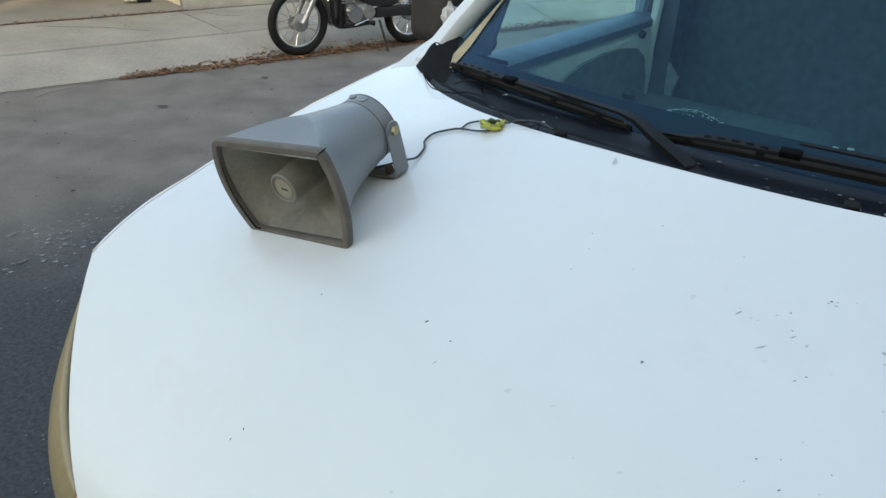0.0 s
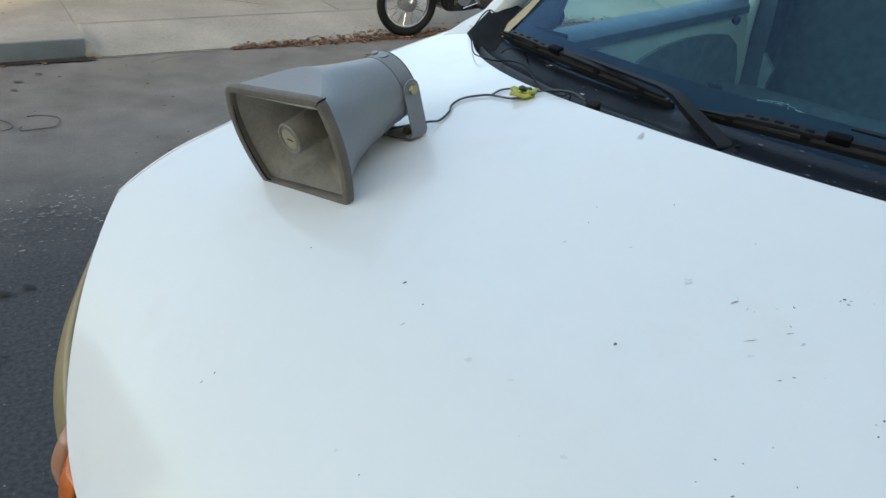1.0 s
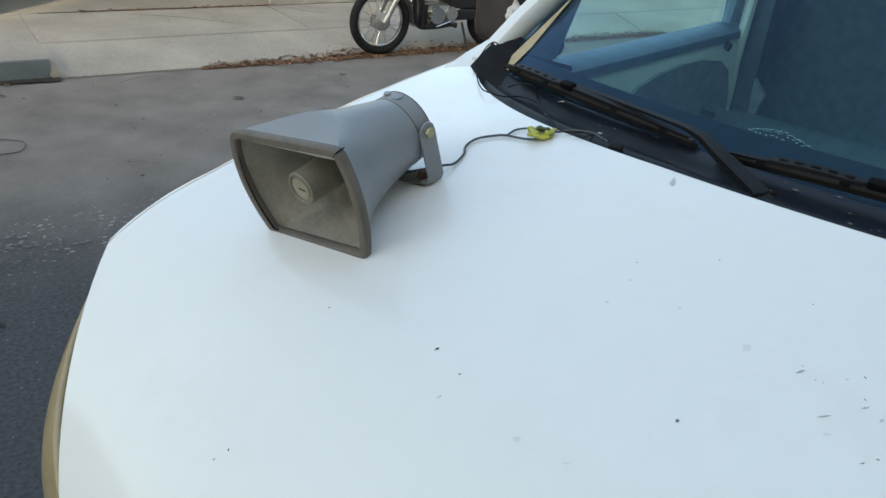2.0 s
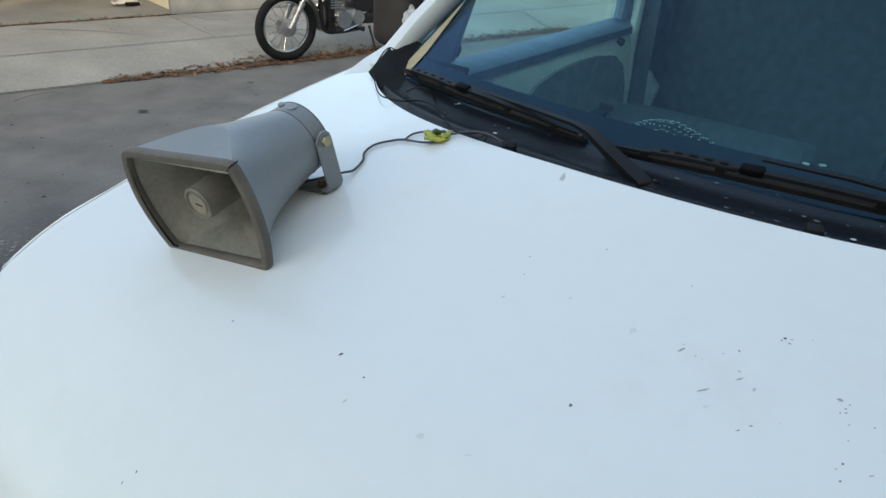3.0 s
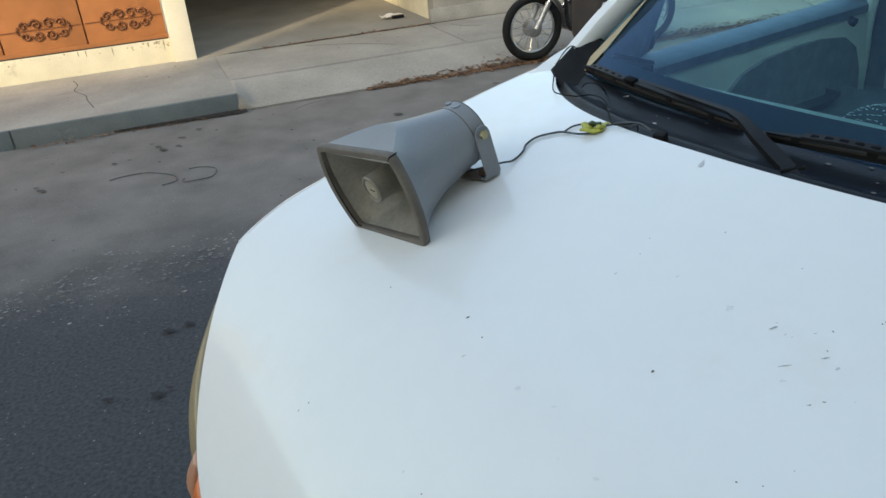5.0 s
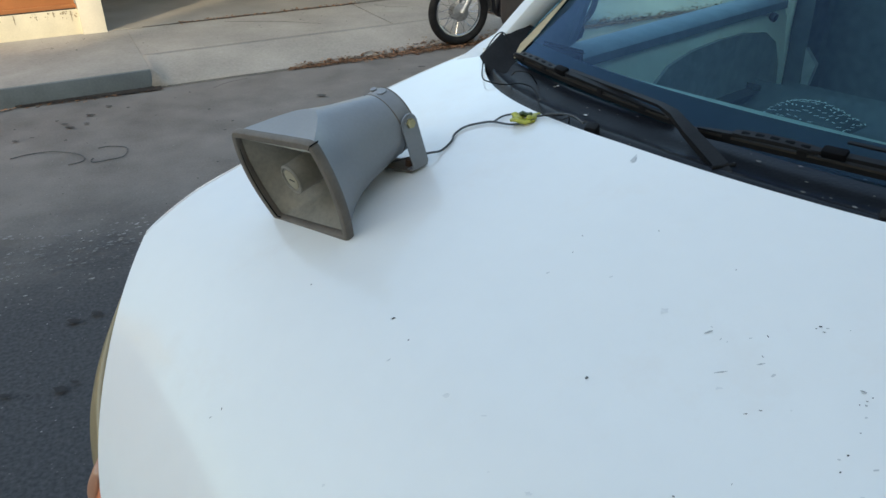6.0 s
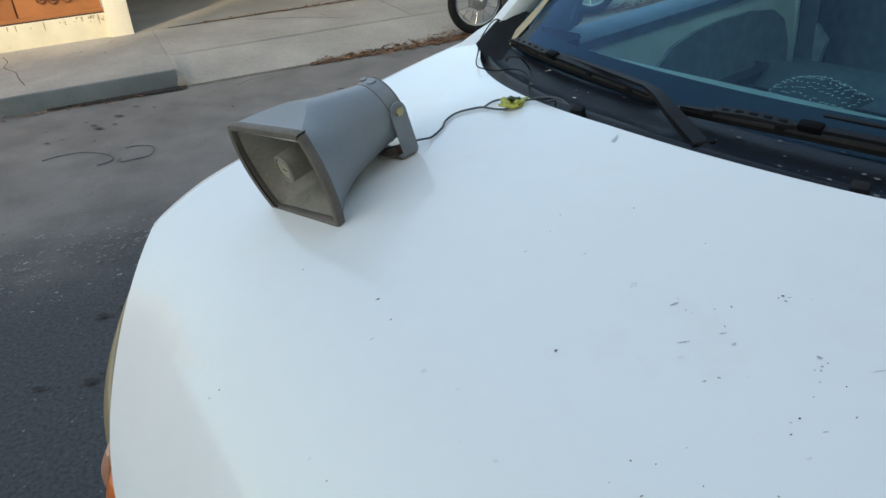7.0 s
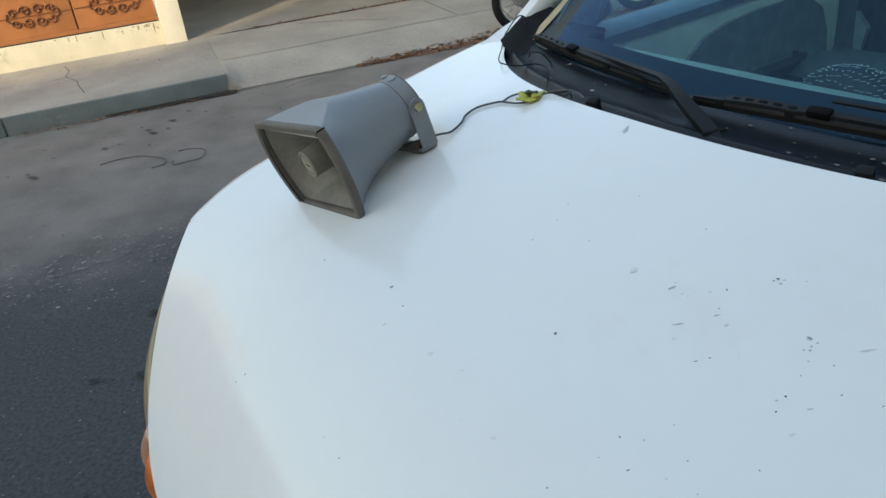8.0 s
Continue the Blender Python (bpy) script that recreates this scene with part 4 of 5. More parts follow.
def strip(pts, widths, height, lean=0.0):
    b = bmesh.new()
    rings = []
    pts = [Vector(p) for p in pts]
    for i, p in enumerate(pts):
        d = (pts[min(i + 1, len(pts) - 1)] - pts[max(i - 1, 0)]).normalized()
        up = Vector((0, -math.sin(SLOPE) * 0.7, 1)).normalized()
        side = d.cross(up).normalized()
        up = side.cross(d)
        w = widths[i] if isinstance(widths, (list, tuple)) else widths
        h = height[i] if isinstance(height, (list, tuple)) else height
        c = [(-w, 0), (-w * 0.8, h), (w * 0.8, h), (w, 0)]
        rings.append([p + side * a + up * q for a, q in c])
    return loft(b, rings, True, True, True)


arm = part("wiper_arm", strip([(-0.011, 0.018, 1.272), (-0.05, 0.033, 1.283), (-0.10, 0.053, 1.298), (-0.146, 0.073, 1.313), (-0.191, 0.096, 1.314), (-0.30, 0.121, 1.313), (-0.46, 0.156, 1.310)], [0.0135, 0.0135, 0.0120, 0.0095, 0.006, 0.005, 0.005], [0.010, 0.012, 0.011, 0.009, 0.006, 0.005, 0.005]), WIPER, wiper)
part("wiper_head", strip([(0.022, -0.002, 1.250), (0.005, 0.010, 1.264), (-0.0085, 0.0165, 1.271)], [0.010, 0.0125, 0.0120], [0.008, 0.010, 0.009]), WIPER, wiper)
part("hinge_pin", cyl(bmesh.new(), (-0.020, 0.003, 1.277), (0.002, 0.032, 1.281), 0.0035, n=8), BLACK_RUBBER, wiper)


def blade(parent, ends, slots, clip):
    """A blade with its rubber, carrier and slotted cover; ends are its two tips on the glass."""
    a, b = Vector(ends[0]), Vector(ends[1])
    mid = Vector(ends[2])

    def at(q, lift):
        p = a.lerp(mid, q * 2) if q < 0.5 else mid.lerp(b, q * 2 - 1)
        smooth = (1 - q) ** 2 * a + 2 * q * (1 - q) * (mid * 2 - (a + b) / 2) + q * q * b
        return (p * 0.2 + smooth * 0.8) + Vector((0, -math.sin(SLOPE) * 0.5, math.cos(SLOPE))) * lift

    n = 18
    bow = [math.sin(math.pi * k / n) for k in range(n + 1)]
    ob = part("wiper_blade", strip([at(k / n, -0.004) for k in range(n + 1)], 0.0022, 0.011), BLACK_RUBBER, parent)
    part("blade_spine", strip([at(0.015 + 0.97 * k / n, 0.0085) for k in range(n + 1)], 0.0042, 0.0035), BLADE_BROWN, parent)
    part("blade_carrier", strip([at(0.03 + 0.94 * k / n, 0.0135 + 0.008 * bow[k]) for k in range(n + 1)], [0.0022 + 0.0040 * w ** 0.5 for w in bow], [0.003 + 0.003 * w for w in bow]), WIPER, parent)
    for q0 in (0.12, 0.32, 0.68, 0.88):
        part("claw", strip([at(q0 - 0.012, 0.007), at(q0 + 0.012, 0.007)], 0.0052, 0.010), WIPER, parent)
    q0, q1 = slots
    cover = part("blade_cover", strip([at(q0 + (q1 - q0) * k / 8, 0.0195 + 0.004 * math.sin(math.pi * k / 8)) for k in range(9)], [0.006] + [0.0085] * 7 + [0.007], 0.005), WIPER, parent, "slotted black blade cover")
    for k in range(5):
        q = q0 + (q1 - q0) * (k + 0.9) / 5.8
        d = (at(q + 0.01, 0.02) - at(q - 0.01, 0.02)).normalized()
        sd = d.cross(Vector((0, -math.sin(SLOPE) * 0.7, 1)).normalized()).normalized()
        up = sd.cross(d)
        c = at(q, 0.0195 + 0.004 * math.sin(math.pi * (q - q0) / (q1 - q0))) + up * 0.0052
        part("vent_slot", boxed(-0.0075, 0.0075, -0.0032, 0.0032, -0.0012, 0.0004, bevel=0.0011, seg=1, m=Matrix.Translation(c) @ Matrix((d, sd, up)).transposed().to_4x4()), SLOT_BLACK, cover)
    d = (at(clip + 0.01, 0.02) - at(clip - 0.01, 0.02)).normalized()
    sd = d.cross(Vector((0, -math.sin(SLOPE) * 0.7, 1)).normalized()).normalized()
    part("blade_clip", boxed(-0.018, 0.018, -0.008, 0.008, -0.002, 0.012, bevel=0.0035, m=Matrix.Translation(at(clip, 0.020)) @ Matrix((d, sd, sd.cross(d))).transposed().to_4x4()), SLOT_BLACK, parent)
    return ob


blade(wiper, ((-0.700, 0.228, 1.282), (-0.170, 0.110, 1.284), (-0.45, 0.148, 1.290)), (0.10, 0.42), 0.455)
wiper2 = part("wiper", cyl(bmesh.new(), (0.60, 0.12, 1.21), (0.60, 0.12, 1.28), 0.017, n=16), WIPER, van, "black wiper with slotted blade")
blade(wiper2, ((-0.122, 0.086, 1.288), (0.50, 0.165, 1.290), (0.19, 0.094, 1.302)), (0.14, 0.36), 0.395)
part("wiper_arm", strip([(0.60, 0.12, 1.272), (0.5, 0.155, 1.302), (0.4, 0.142, 1.322), (0.25, 0.115, 1.334), (0.13, 0.102, 1.334)], [0.014, 0.010, 0.006, 0.004, 0.003], [0.012, 0.010, 0.006, 0.004, 0.003]), WIPER, wiper2)
# crumbs on the dashboard
for k, (x, y) in enumerate(((0.14, 0.37), (0.165, 0.385), (0.235, 0.36), (-0.27, 0.30))):
    solo("paper_crumb", boxed(-0.006, 0.006, -0.004, 0.004, 0, 0.003, bevel=0.001, seg=1), PAPER, VAN @ pose(x, y, 1.261, 0, 0, 40 * k), "small white paper crumb lying on the dashboard", "crumb")

# loose black wires round the pillar's foot
for pts in ([(-0.724, 0.229, 1.318), (-0.732, 0.231, 1.327), (-0.735, 0.22, 1.334), (-0.742, 0.21, 1.328), (-0.741, 0.189, 1.312), (-0.732, 0.165, 1.296), (-0.704, 0.135, 1.281), (-0.628, 0.067, 1.28), (-0.591, 0.056, 1.28), (-0.576, 0.086, 1.272), (-0.571, 0.123, 1.268), (-0.531, 0.118, 1.27), (-0.476, 0.08, 1.274), (-0.426, 0.034, 1.278), (-0.361, -0.021, 1.284), (-0.339, -0.023, 1.287), (-0.326, -0.0, 1.287)],
            [(-0.63, 0.155, 1.268), (-0.561, 0.103, 1.30), (-0.529, 0.101, 1.305), (-0.522, 0.111, 1.295), (-0.54, 0.142, 1.27)],
            [(-0.339, -0.023, 1.287), (-0.315, -0.021, 1.285), (-0.302, -0.025, 1.292), (-0.293, -0.025, 1.295), (-0.303, -0.014, 1.280)]):
    solo("loose_wire", tube(bmesh.new(), spline(pts, 6), 0.0014, 6), BLACK_RUBBER, VAN, "thin loose black wire at the windscreen corner", "wire")

bm = bmesh.new()
grid(bm, lambda u, v: Vector((0.022 * math.sin(math.pi * u) * math.cos(2 * math.pi * v), 0.022 * math.sin(math.pi * u) * math.sin(2 * math.pi * v), 0.030 * math.cos(math.pi * u))) * (1 + 0.6 * noise.noise(Vector((u * 6, math.cos(2 * math.pi * v) * 3, math.sin(2 * math.pi * v) * 3)))), 14, 14)
bmesh.ops.remove_doubles(bm, verts=bm.verts, dist=1e-5)
solo("plastic_scrap", bm, PAPER, VAN @ pose(-0.915, 0.505, 1.335), "torn white plastic scrap tied to the door mirror", "scrap", smooth=False)

# ---- horn loudspeaker on the bonnet ----
horn = thing("horn_loudspeaker", VAN, "grey metal horn loudspeaker with brown mouth trim", "loudspeaker")
MC = Vector((-0.4964, -0.4695, 1.2304))
MN = Vector((0.163, -0.965, -0.210)).normalized()
MX = Vector((0.982, 0.137, 0.130)).normalized()
MZ = MX.cross(MN)
if MZ.z < 0:
    MZ = -MZ
RC = Vector((-0.512, -0.272, 1.284))
RN = (RC - MC).normalized()
RX = Vector((0, 0, 1)).cross(RN).normalized() * -1
if RX.x < 0:
    RX = -RX
RZ = RN.cross(RX)
if RZ.z < 0:
    RZ = -RZ


def section(a, b, h, low=None, n_arc=30, n_flat=18):
    """An ellipse of half-axes a, b (low for its lower half) whose top and bottom are cut flat at the heights h, -h."""
    low = low or b
    up, dn = math.asin(min(1, h / b)), math.asin(min(1, h / low))
    side = []
    for k in range(n_arc + 1):
        q = -1 + 2 * k / n_arc
        side.append((a * math.cos(q * up), b * math.sin(q * up)) if q > 0 else (a * math.cos(q * dn), low * math.sin(q * dn)))
    top, bottom = side[-1], side[0]
    pts = side[:-1]
    pts += [(top[0] - 2 * top[0] * k / n_flat, top[1]) for k in range(n_flat)]
    pts += [(-x, z) for x, z in side[:0:-1]]
    pts += [(-bottom[0] + 2 * bottom[0] * k / n_flat, bottom[1]) for k in range(n_flat)]
    return pts


def horn_ring(s, pts):
    """A section at s of the horn's length, dented on one side; s = 0 at the throat, 1 at the mouth."""
    c = RC.lerp(MC, s)
    ex, ez = RX.lerp(MX, s).normalized(), RZ.lerp(MZ, s).normalized()
    out = []
    for x, z in pts:
        if x < 0:
            x += s * s * (-x / 0.107 * (0.004 - 0.012 * z / 0.0865) - 0.009 * max(0, 1 - (z / 0.0865) ** 2))
        out.append(c + ex * x + ez * z)
    return out


def outer(s):
    return horn_ring(s, section(0.0595 + 0.018 * s + 0.0435 * s ** 2.8, 0.0595 + 0.057 * s + 0.0605 * s ** 6, 0.0957 - 0.0093 * (s - 0.635) / 0.365, 0.0595 + 0.028 * s + 0.0895 * s ** 5))


def inner(s):
    u = (s - 0.3) / 0.7
    return horn_ring(s, section(0.042 + 0.075 * u ** 1.8, 0.045 + 0.128 * u ** 5.19, 0.052 + 0.0325 * (s - 0.70) / 0.30))


bm = bmesh.new()
loft(bm, [outer(k / 28) for k in range(29)])
bmesh.ops.remove_doubles(bm, verts=bm.verts, dist=1e-5)
part("bell", bm, HORN_GREY, horn, "blue-grey enamelled flared bell")
bm = bmesh.new()
loft(bm, [inner(0.30 + 0.70 * k / 26) for k in range(27)], True, True, False)
bmesh.ops.remove_doubles(bm, verts=bm.verts, dist=1e-5)
part("bell_inside", bm, HORN_DUST, horn, "dusty brown-grey inside of the bell")
# rubber edging: a squarish bead along the mouth
ring = horn_ring(1.0, section(0.1185, 0.176, 0.0850))
ring = [(ring[i - 1] + ring[i] * 2 + ring[(i + 1) % len(ring)]) / 4 for i in range(len(ring))]
axis = (MC - RC).normalized()
bm = bmesh.new()
beads = []
for i, p in enumerate(ring):
    d = (ring[(i + 1) % len(ring)] - ring[i - 1]).normalized()
    o = d.cross(MN).normalized()
    if o.dot(p - MC) < 0:
        o = -o
    wob = 1 + 0.06 * noise.noise(p * 40)
    beads.append([p + o * (0.0072 * wob * math.copysign(abs(math.cos(q)) ** 0.6, math.cos(q))) + MN * (0.0085 * math.copysign(abs(math.sin(q)) ** 0.6, math.sin(q))) for q in [2 * math.pi * k / 12 for k in range(12)]])
loft(bm, beads + [beads[0]])
bmesh.ops.remove_doubles(bm, verts=bm.verts, dist=1e-6)
part("mouth_trim", bm, HORN_TRIM, horn, "brown-grey rubber edging with a split corner")
tr_pt = MC + MX * 0.1040 + MZ * 0.0845
tan, out = (MX - MZ).normalized(), (MX + MZ).normalized()
part("trim_split", boxed(-0.0004, 0.0004, -0.0088, 0.0088, -0.0073, 0.0073, m=Matrix.Translation(tr_pt) @ Matrix((tan, MN, out)).transposed().to_4x4()), SLOT_BLACK, horn)
# gap between the edging and the sheet, on one side
gap = horn_ring(1.0, section(0.1090, 0.166, 0.0765))
part("trim_gap", tube(bmesh.new(), [p + MN * 0.0066 for p in gap[52:80]], [0.0004 + 0.0010 * k / 27 for k in range(28)], 6), SLOT_BLACK, horn)
# bare folded edge of the sheet behind the top of the edging
bm = bmesh.new()
lip = [(-0.085, 0.0), (-0.03, 0.0012), (0.03, 0.0024), (0.096, 0.0036)]
loft(bm, [[MC + MX * x + MZ * z + MN * f for z, f in ((0.0785, 0.002), (0.0780 - w, 0.0052), (0.0772 - w, 0.001))] for x, w in lip], True, True, True)
part("folded_edge", bm, BARE_EDGE, horn, "bare metal edge of the folded sheet")
# driver housing
bm = bmesh.new()
prof = [(-0.004, 0.054), (-0.004, 0.059), (0.002, 0.0600), (0.026, 0.0600), (0.029, 0.057), (0.033, 0.050), (0.036, 0.036), (0.063, 0.0)]
loft(bm, [[RC + RN * d + RX * (r * math.cos(2 * math.pi * k / 40)) + RZ * (r * math.sin(2 * math.pi * k / 40)) for k in range(40)] for d, r in prof[:-1]], True, False, True)
part("driver_housing", bm, HORN_GREY, horn)
for d in (-0.002, 0.027):
    part("band_edge", tube(bmesh.new(), [RC + RN * d + RX * (0.0598 * math.cos(a)) + RZ * (0.0598 * math.sin(a)) for a in [2 * math.pi * k / 48 for k in range(48)]], 0.0012, 6, closed=True, up=RN), HORN_TRIM, horn)
part("housing_screw", cyl(bmesh.new(), RC + RN * 0.014 + RZ * 0.058 - RX * 0.018, RC + RN * 0.014 + RZ * 0.0612 - RX * 0.018, 0.006, n=10), HORN_GREY, horn)
part("badge", cyl(bmesh.new(), RC + RN * 0.014 + RZ * 0.0598 + RX * 0.004, RC + RN * 0.014 + RZ * 0.0610 + RX * 0.004, 0.009, n=16), HORN_GREY, horn)
# phase plug in the mouth
pc = MC + (Vector((-0.4923, -0.4700, 1.2416)) - MC) + axis * 0.002
pin = pc - axis * 0.12
plug = part("phase_plug", cyl(bmesh.new(), pin, pc, 0.030, 0.0265, 28), HORN_DUST, horn)
part("plug_rim", tube(bmesh.new(), [pc + RX * (0.0245 * math.cos(a)) + RZ * (0.0245 * math.sin(a)) for a in [2 * math.pi * k / 28 for k in range(28)]], 0.003, 6, closed=True), HORN_DUST, plug)
lab = part("plug_label", cyl(bmesh.new(), pc, pc + axis * 0.0015, 0.0175, n=28), CREAM, plug, "cream round maker's label")
part("label_bar", boxed(-0.004, 0.010, -0.0004, 0.0004, -0.0011, 0.0009, m=Matrix.Translation(pc + axis * 0.0022) @ Matrix((RX, -axis, RZ)).transposed().to_4x4()), BLACK_PLASTIC, plug)
# bracket: a bent strap with its foot on the bonnet
bracket = horn
bp = RC + RX * 0.0625 + RN * 0.012 + RZ * 0.014
bq = RC - RX * 0.0625 + RN * 0.014
foot1 = on_hood(-0.436, -0.250, 0.003)
foot2 = on_hood(-0.585, -0.285, 0.003)


def strap(pts, w, t, side):
    b = bmesh.new()
    pts = [Vector(p) for p in pts]
    rings = []
    side = Vector(side).normalized()
    for i, p in enumerate(pts):
        d = (pts[min(i + 1, len(pts) - 1)] - pts[max(i - 1, 0)]).normalized()
        nrm = d.cross(side).normalized()
        rings.append([p + side * w + nrm * t, p - side * w + nrm * t, p - side * w - nrm * t, p + side * w - nrm * t])
    return loft(b, rings, True, True, True)


side = Vector((0.0, 1.0, 0.12))
upper = bp + Vector((0, 0, 0.002))
part("strap", strap([upper, bp, foot1 + Vector((0.003, 0, 0.012)), foot1 + Vector((0, 0, 0.003)), foot1 + Vector((-0.014, 0, 0.001))], 0.0165, 0.0016, side), HORN_GREY, bracket)
part("strap", strap([bq + Vector((0, 0, 0.016)), bq, foot2 + Vector((-0.002, 0, 0.014)), foot2 + Vector((0, 0, 0.003)), foot2 + Vector((0.014, 0, 0.001))], 0.0165, 0.0016, side), HORN_GREY, bracket)
part("foot_plate", strap([foot1 + Vector((-0.004, 0, 0.0)), (foot1 + foot2) / 2 + Vector((0, 0, 0.006)), foot2 + Vector((0.004, 0, 0.0))], 0.0165, 0.0016, (0.1, 1, 0.25)), HORN_TRIM, bracket, "rust-stained foot of the bracket")
fb = foot1 + Vector((-0.024, -0.004, 0.001))
part("foot_bolt", cyl(bmesh.new(), fb, fb + Vector((0, 0, 0.011)), 0.0085, 0.0075, 12), RUST, bracket, "rusty bolt")
part("pivot_bolt", cyl(bmesh.new(), bp, bp + RX * 0.009, 0.0095, 0.0085, 6), BRASS, bracket, "dull brass bolt")
part("strap_eye", cyl(bmesh.new(), bp - RX * 0.0016, bp + RX * 0.0018, 0.0162, n=28), HORN_GREY, bracket)
part("pivot_washer", cyl(bmesh.new(), bp + RX * 0.0, bp + RX * 0.0035, 0.0125, n=20), HORN_GREY, bracket)

# cable from the horn to the windscreen, with a lump of tape
cable = [(-0.56, -0.275), (-0.526, -0.271), (-0.484, -0.259), (-0.448, -0.220), (-0.448, -0.192), (-0.456, -0.161), (-0.474, -0.137), (-0.476, -0.107), (-0.451, -0.081), (-0.436, -0.074)]
solo("horn_cable", tube(bmesh.new(), spline([on_hood(x, y, 0.004 + (0.010 if 1 < k < 4 else 0.0)) for k, (x, y) in enumerate(cable)], 6), 0.0021, 8), WIRE, VAN, "dark twin cable lying on the white bonnet", "cable")
for pts in ([(-0.436, -0.074, 0.004), (-0.435, -0.049, 0.004), (-0.411, -0.035, 0.005), (-0.367, -0.031, 0.006), (-0.347, -0.012, 0.005), (-0.311, 0.0, 0.003), (-0.268, -0.015, 0.003)], [(-0.436, -0.074, 0.004), (-0.392, -0.069, 0.004), (-0.367, -0.054, 0.006), (-0.367, -0.024, 0.005)]):
    solo("split_lead", tube(bmesh.new(), spline([on_hood(*p) for p in pts], 6), 0.0019, 6), WIRE, VAN, "thin split lead joined with tape", "cable")
tape = thing("tape_knot", VAN @ Matrix.Translation(on_hood(-0.382, -0.049, 0.005)), "yellow-green insulating tape wound on wires", "tape")
for k, (x, y, z, ln, tn, mt) in enumerate([(0, 0, 0, 0.030, 20, TAPE), (0.004, -0.010, 0.002, 0.026, 35, TAPE), (-0.004, 0.012, 0.004, 0.032, 60, TAPE), (0.010, 0.006, 0.006, 0.018, 95, TAPE), (-0.008, -0.006, 0.006, 0.020, -15, TAPE), (0.0, 0.004, 0.010, 0.016, 50, TAPE_DARK), (-0.012, 0.004, 0.004, 0.020, 75, TAPE_DARK)]):
    b = bmesh.new()
    c, s = math.cos(radians(tn)), math.sin(radians(tn))
    ln *= 1.45
    tube(b, [(1.3 * x + c * ln * (q - 0.5), 1.3 * y + s * ln * (q - 0.5), z + 0.002 * math.sin(7 * q)) for q in (0, 0.25, 0.5, 0.75, 1)], [0.0040, 0.0062, 0.0056, 0.0064, 0.0034], 8, flat=0.7)
    part("tape_turn", b, mt, tape)

# ---- motorcycle by the far gutter: x forwards, z up ----
MOTO = ST @ pose(2.73, -0.02, 0.008, 0, 0, 180) @ pose(0, 0, 0, 0, 0, -1)
moto = thing("motorcycle", MOTO, "black motorcycle with spoked wheels and chrome engine", "motorcycle")


def moto_wheel(cx, r, name, z):
    w = part(name, tube(bmesh.new(), [(cx + (r - 0.038) * math.cos(a), 0, z + (r - 0.038) * math.sin(a)) for a in [2 * math.pi * k / 48 for k in range(48)]], 0.038, 12, closed=True, up=(0, 1, 0)), BLACK_RUBBER, moto, "black tyre")
    part("rim", tube(bmesh.new(), [(cx + (r - 0.080) * math.cos(a), 0, z + (r - 0.080) * math.sin(a)) for a in [2 * math.pi * k / 48 for k in range(48)]], 0.015, 8, closed=True, up=(0, 1, 0)), CHROME, w, "chrome rim")
    part("hub", cyl(bmesh.new(), (cx, -0.05, z), (cx, 0.05, z), 0.078, n=28), ALLOY, w)
    part("hub_cover", cyl(bmesh.new(), (cx, 0.062, z), (cx, 0.05, z), 0.050, 0.076, 28), ALLOY, w)
    for k in range(32):
        a = 2 * math.pi * k / 32
        b = a + (0.35 if k % 2 else -0.35)
        part("spoke", cyl(bmesh.new(), (cx + 0.074 * math.cos(a), 0.03 if k % 4 < 2 else -0.03, z + 0.074 * math.sin(a)), (cx + (r - 0.09) * math.cos(b), 0, z + (r - 0.09) * math.sin(b)), 0.0022, n=5), CHROME, w)
    return w


moto_wheel(0.0, 0.30, "front_wheel", 0.30)
moto_wheel(-1.24, 0.30, "rear_wheel", 0.30)
for sy in (-1, 1):
    part("fork_leg", tube(bmesh.new(), [(0.0, sy * 0.085, 0.30), (-0.125, sy * 0.085, 0.52)], [0.028, 0.026], 12), ALLOY, moto, "silver fork leg")
    part("fork_tube", tube(bmesh.new(), [(-0.125, sy * 0.085, 0.52), (-0.31, sy * 0.085, 0.86)], 0.018, 12), CHROME, moto)
    part("shock_absorber", tube(bmesh.new(), [(-1.20, sy * 0.12, 0.36), (-1.08, sy * 0.12, 0.66)], 0.026, 12), CHROME, moto)
    part("swing_arm", tube(bmesh.new(), [(-1.24, sy * 0.10, 0.30), (-0.80, sy * 0.09, 0.34)], 0.02, 10), BLACK_PAINT, moto)
bm = bmesh.new()
grid(bm, lambda u, v: Vector(((0.325 + 0.012 * math.sin(math.pi * v)) * math.cos(radians(72 + 112 * u)), -0.055 + 0.11 * v, 0.30 + (0.325 + 0.012 * math.sin(math.pi * v)) * math.sin(radians(72 + 112 * u)))), 20, 6)
thicken(part("front_mudguard", bm, BLACK_PAINT, moto), 0.004)
bm = bmesh.new()
grid(bm, lambda u, v: Vector((-1.24 + 0.35 * math.cos(radians(10 + 150 * u)), -0.07 + 0.14 * v, 0.30 + 0.35 * math.sin(radians(10 + 150 * u)))), 20, 4)
thicken(part("rear_mudguard", bm, BLACK_PAINT, moto), 0.004)
engine = part("engine", boxed(-0.74, -0.46, -0.11, 0.11, 0.26, 0.44, bevel=0.035), ALLOY, moto, "silver cast engine case")
part("clutch_cover", cyl(bmesh.new(), (-0.52, 0.145, 0.35), (-0.52, 0.10, 0.35), 0.075, 0.088, 24), CHROME, engine)
part("sprocket_cover", cyl(bmesh.new(), (-0.68, 0.135, 0.36), (-0.68, 0.10, 0.36), 0.06, 0.07, 20), ALLOY, engine)
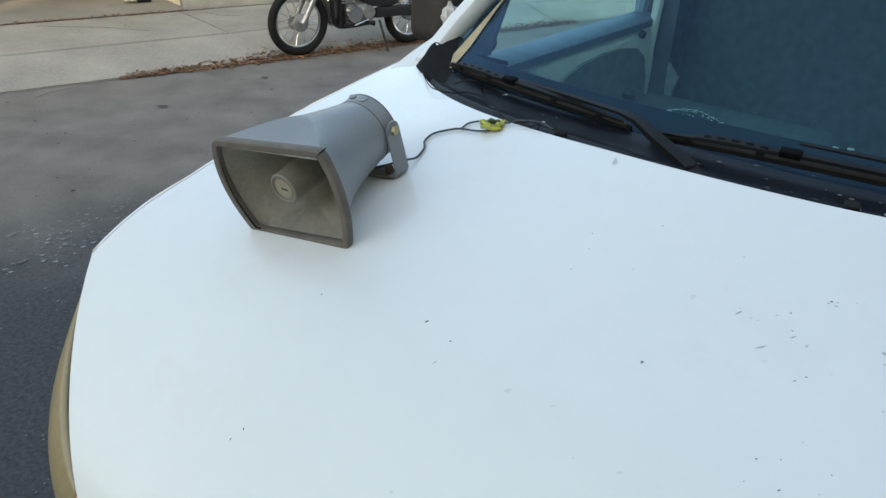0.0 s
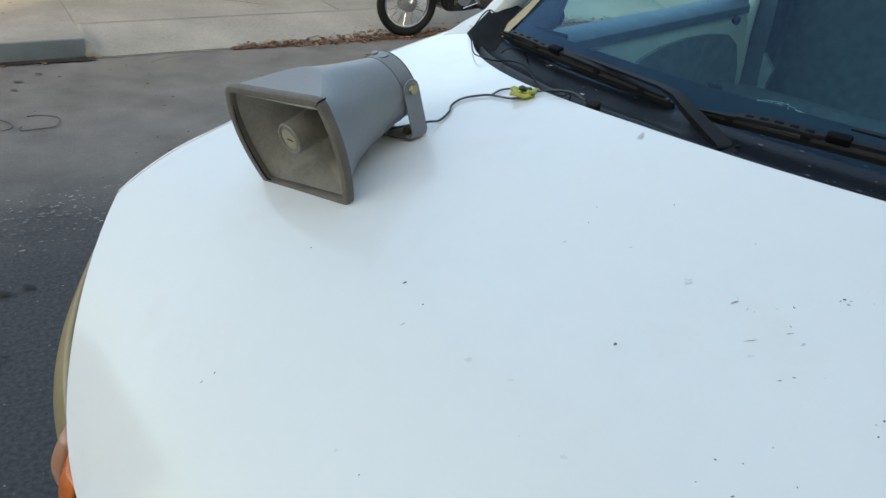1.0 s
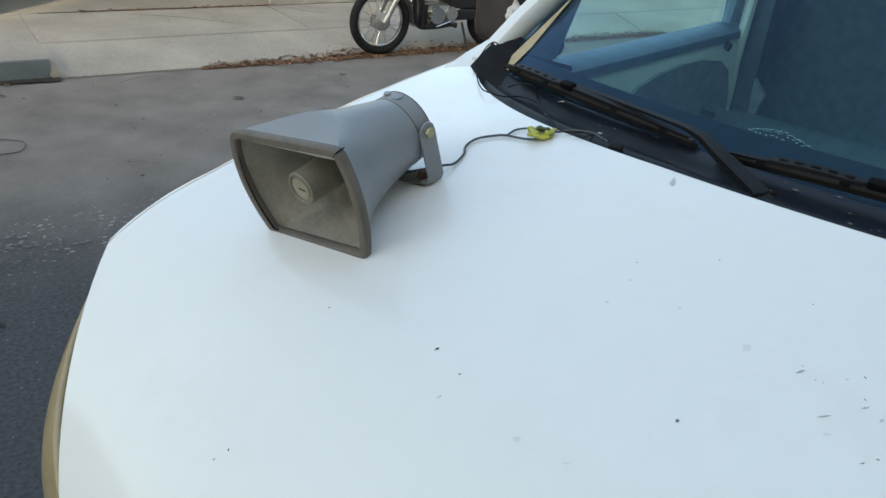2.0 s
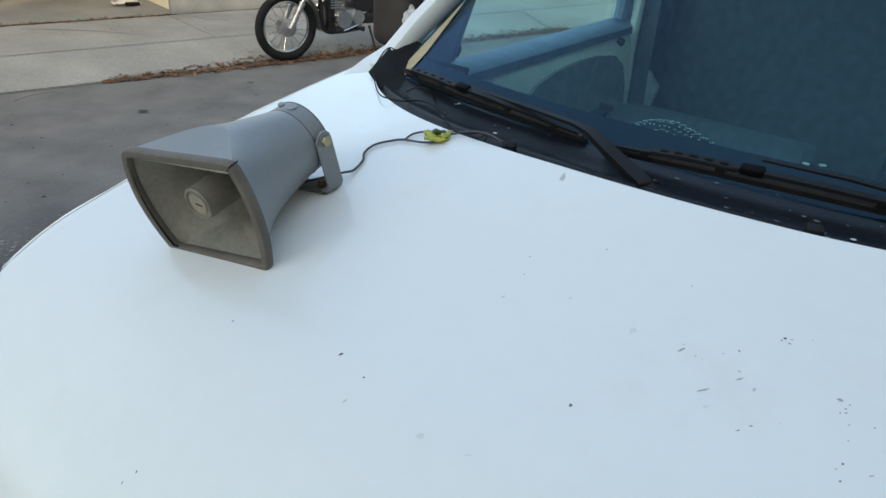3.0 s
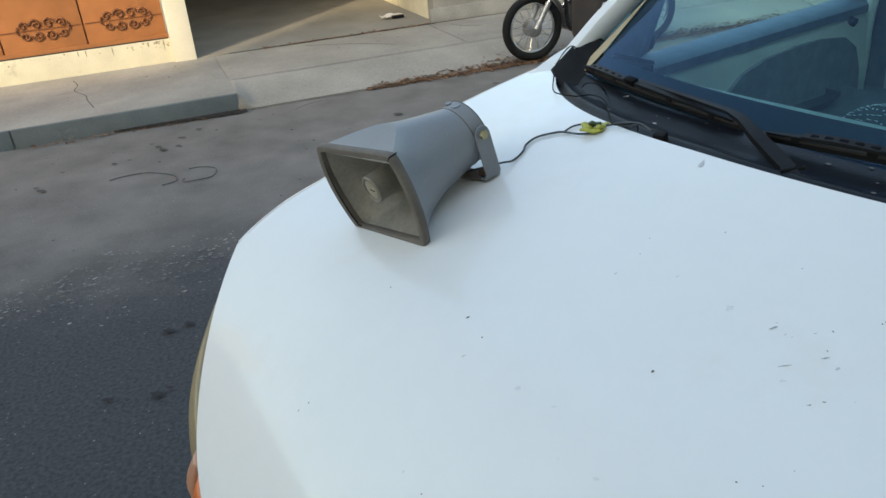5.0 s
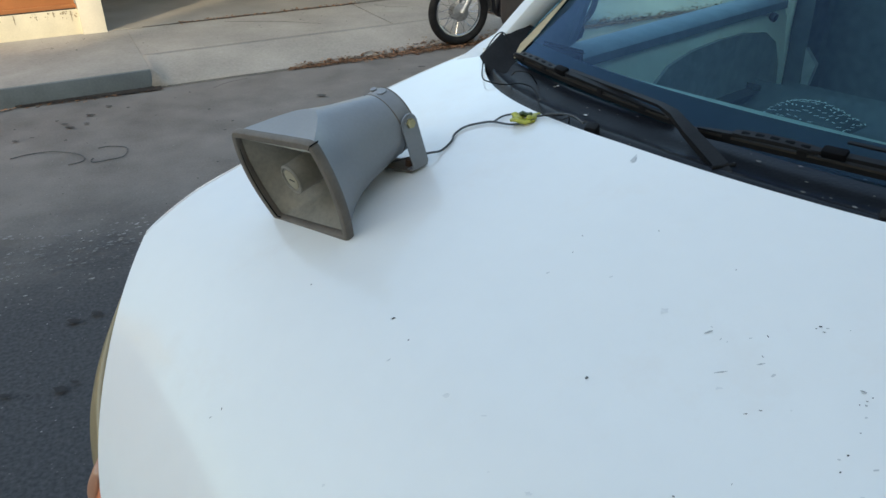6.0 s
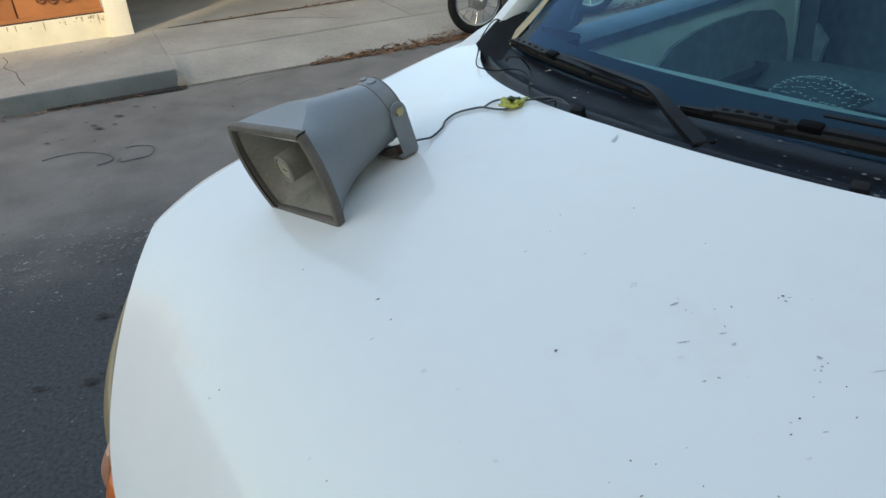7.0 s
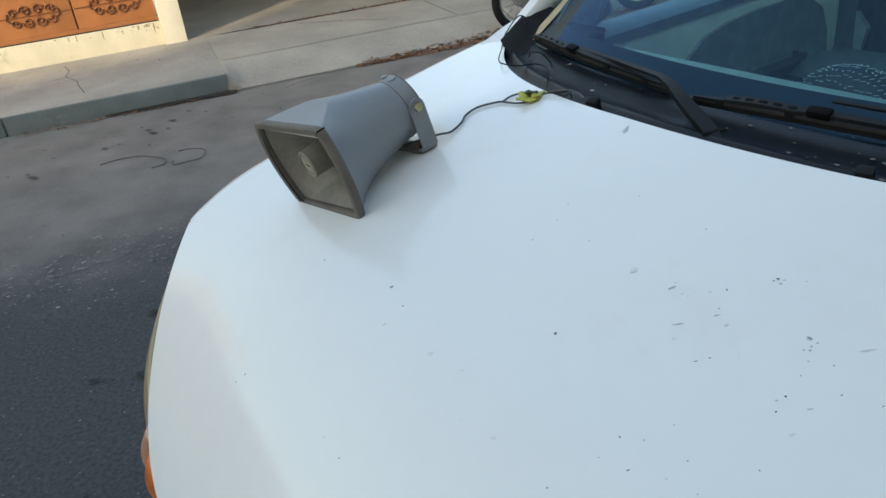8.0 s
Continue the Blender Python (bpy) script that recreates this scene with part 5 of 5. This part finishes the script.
for k in range(7):
    part("cylinder_fin", boxed(-0.56, -0.42, -0.075, 0.075, 0.445 + 0.024 * k, 0.457 + 0.024 * k, bevel=0.004), ALLOY, engine)
part("cylinder", boxed(-0.535, -0.445, -0.05, 0.05, 0.43, 0.62, bevel=0.01), ALLOY, engine)
part("front_frame_plate", boxed(-0.47, -0.40, -0.06, 0.06, 0.24, 0.66, bevel=0.015), BLACK_PAINT, engine)
part("crankcase_fin", boxed(-0.76, -0.44, -0.118, 0.118, 0.24, 0.275, bevel=0.01), BLACK_PAINT, engine)
part("carburettor", cyl(bmesh.new(), (-0.66, 0, 0.52), (-0.56, 0, 0.53), 0.04, n=14), ALLOY, engine)
part("exhaust", tube(bmesh.new(), spline([(-0.43, -0.04, 0.52), (-0.33, -0.07, 0.42), (-0.34, -0.10, 0.27), (-0.55, -0.12, 0.22), (-0.9, -0.13, 0.27), (-1.35, -0.14, 0.36)], 5), 0.026, 10), CHROME, moto)
part("frame_tube", tube(bmesh.new(), spline([(-0.27, 0, 0.80), (-0.34, 0, 0.55), (-0.38, 0, 0.26), (-0.55, 0, 0.22), (-0.80, 0, 0.24)], 5), 0.02, 10), BLACK_PAINT, moto)
part("tank", boxed(-0.66, -0.26, -0.12, 0.12, 0.70, 0.92, bevel=0.07), BLACK_PAINT, moto, "black fuel tank")
part("saddle", boxed(-1.30, -0.62, -0.12, 0.12, 0.72, 0.82, bevel=0.04), BLACK_RUBBER, moto)
part("side_cover", boxed(-1.02, -0.66, -0.125, 0.125, 0.40, 0.72, bevel=0.04), BLACK_PAINT, moto, "black side cover")
part("chain_guard", boxed(-1.25, -0.76, 0.10, 0.125, 0.30, 0.40, bevel=0.015), BLACK_PAINT, moto)
part("handlebar", tube(bmesh.new(), [(-0.36, -0.36, 1.02), (-0.28, -0.2, 0.98), (-0.25, 0, 0.93), (-0.28, 0.2, 0.98), (-0.36, 0.36, 1.02)], 0.013, 8), CHROME, moto)
part("headlamp", cyl(bmesh.new(), (-0.20, 0, 0.82), (-0.10, 0, 0.80), 0.06, 0.085, 20), BLACK_PAINT, moto)
part("side_stand", tube(bmesh.new(), [(-0.80, 0.12, 0.28), (-0.84, 0.22, -0.004)], 0.012, 8), BLACK_PAINT, moto)
part("foot_peg", tube(bmesh.new(), [(-0.66, 0.10, 0.27), (-0.66, 0.24, 0.27)], 0.014, 8), BLACK_RUBBER, moto)
part("gear_lever", tube(bmesh.new(), [(-0.66, 0.15, 0.30), (-0.50, 0.16, 0.26)], 0.007, 6), CHROME, moto)
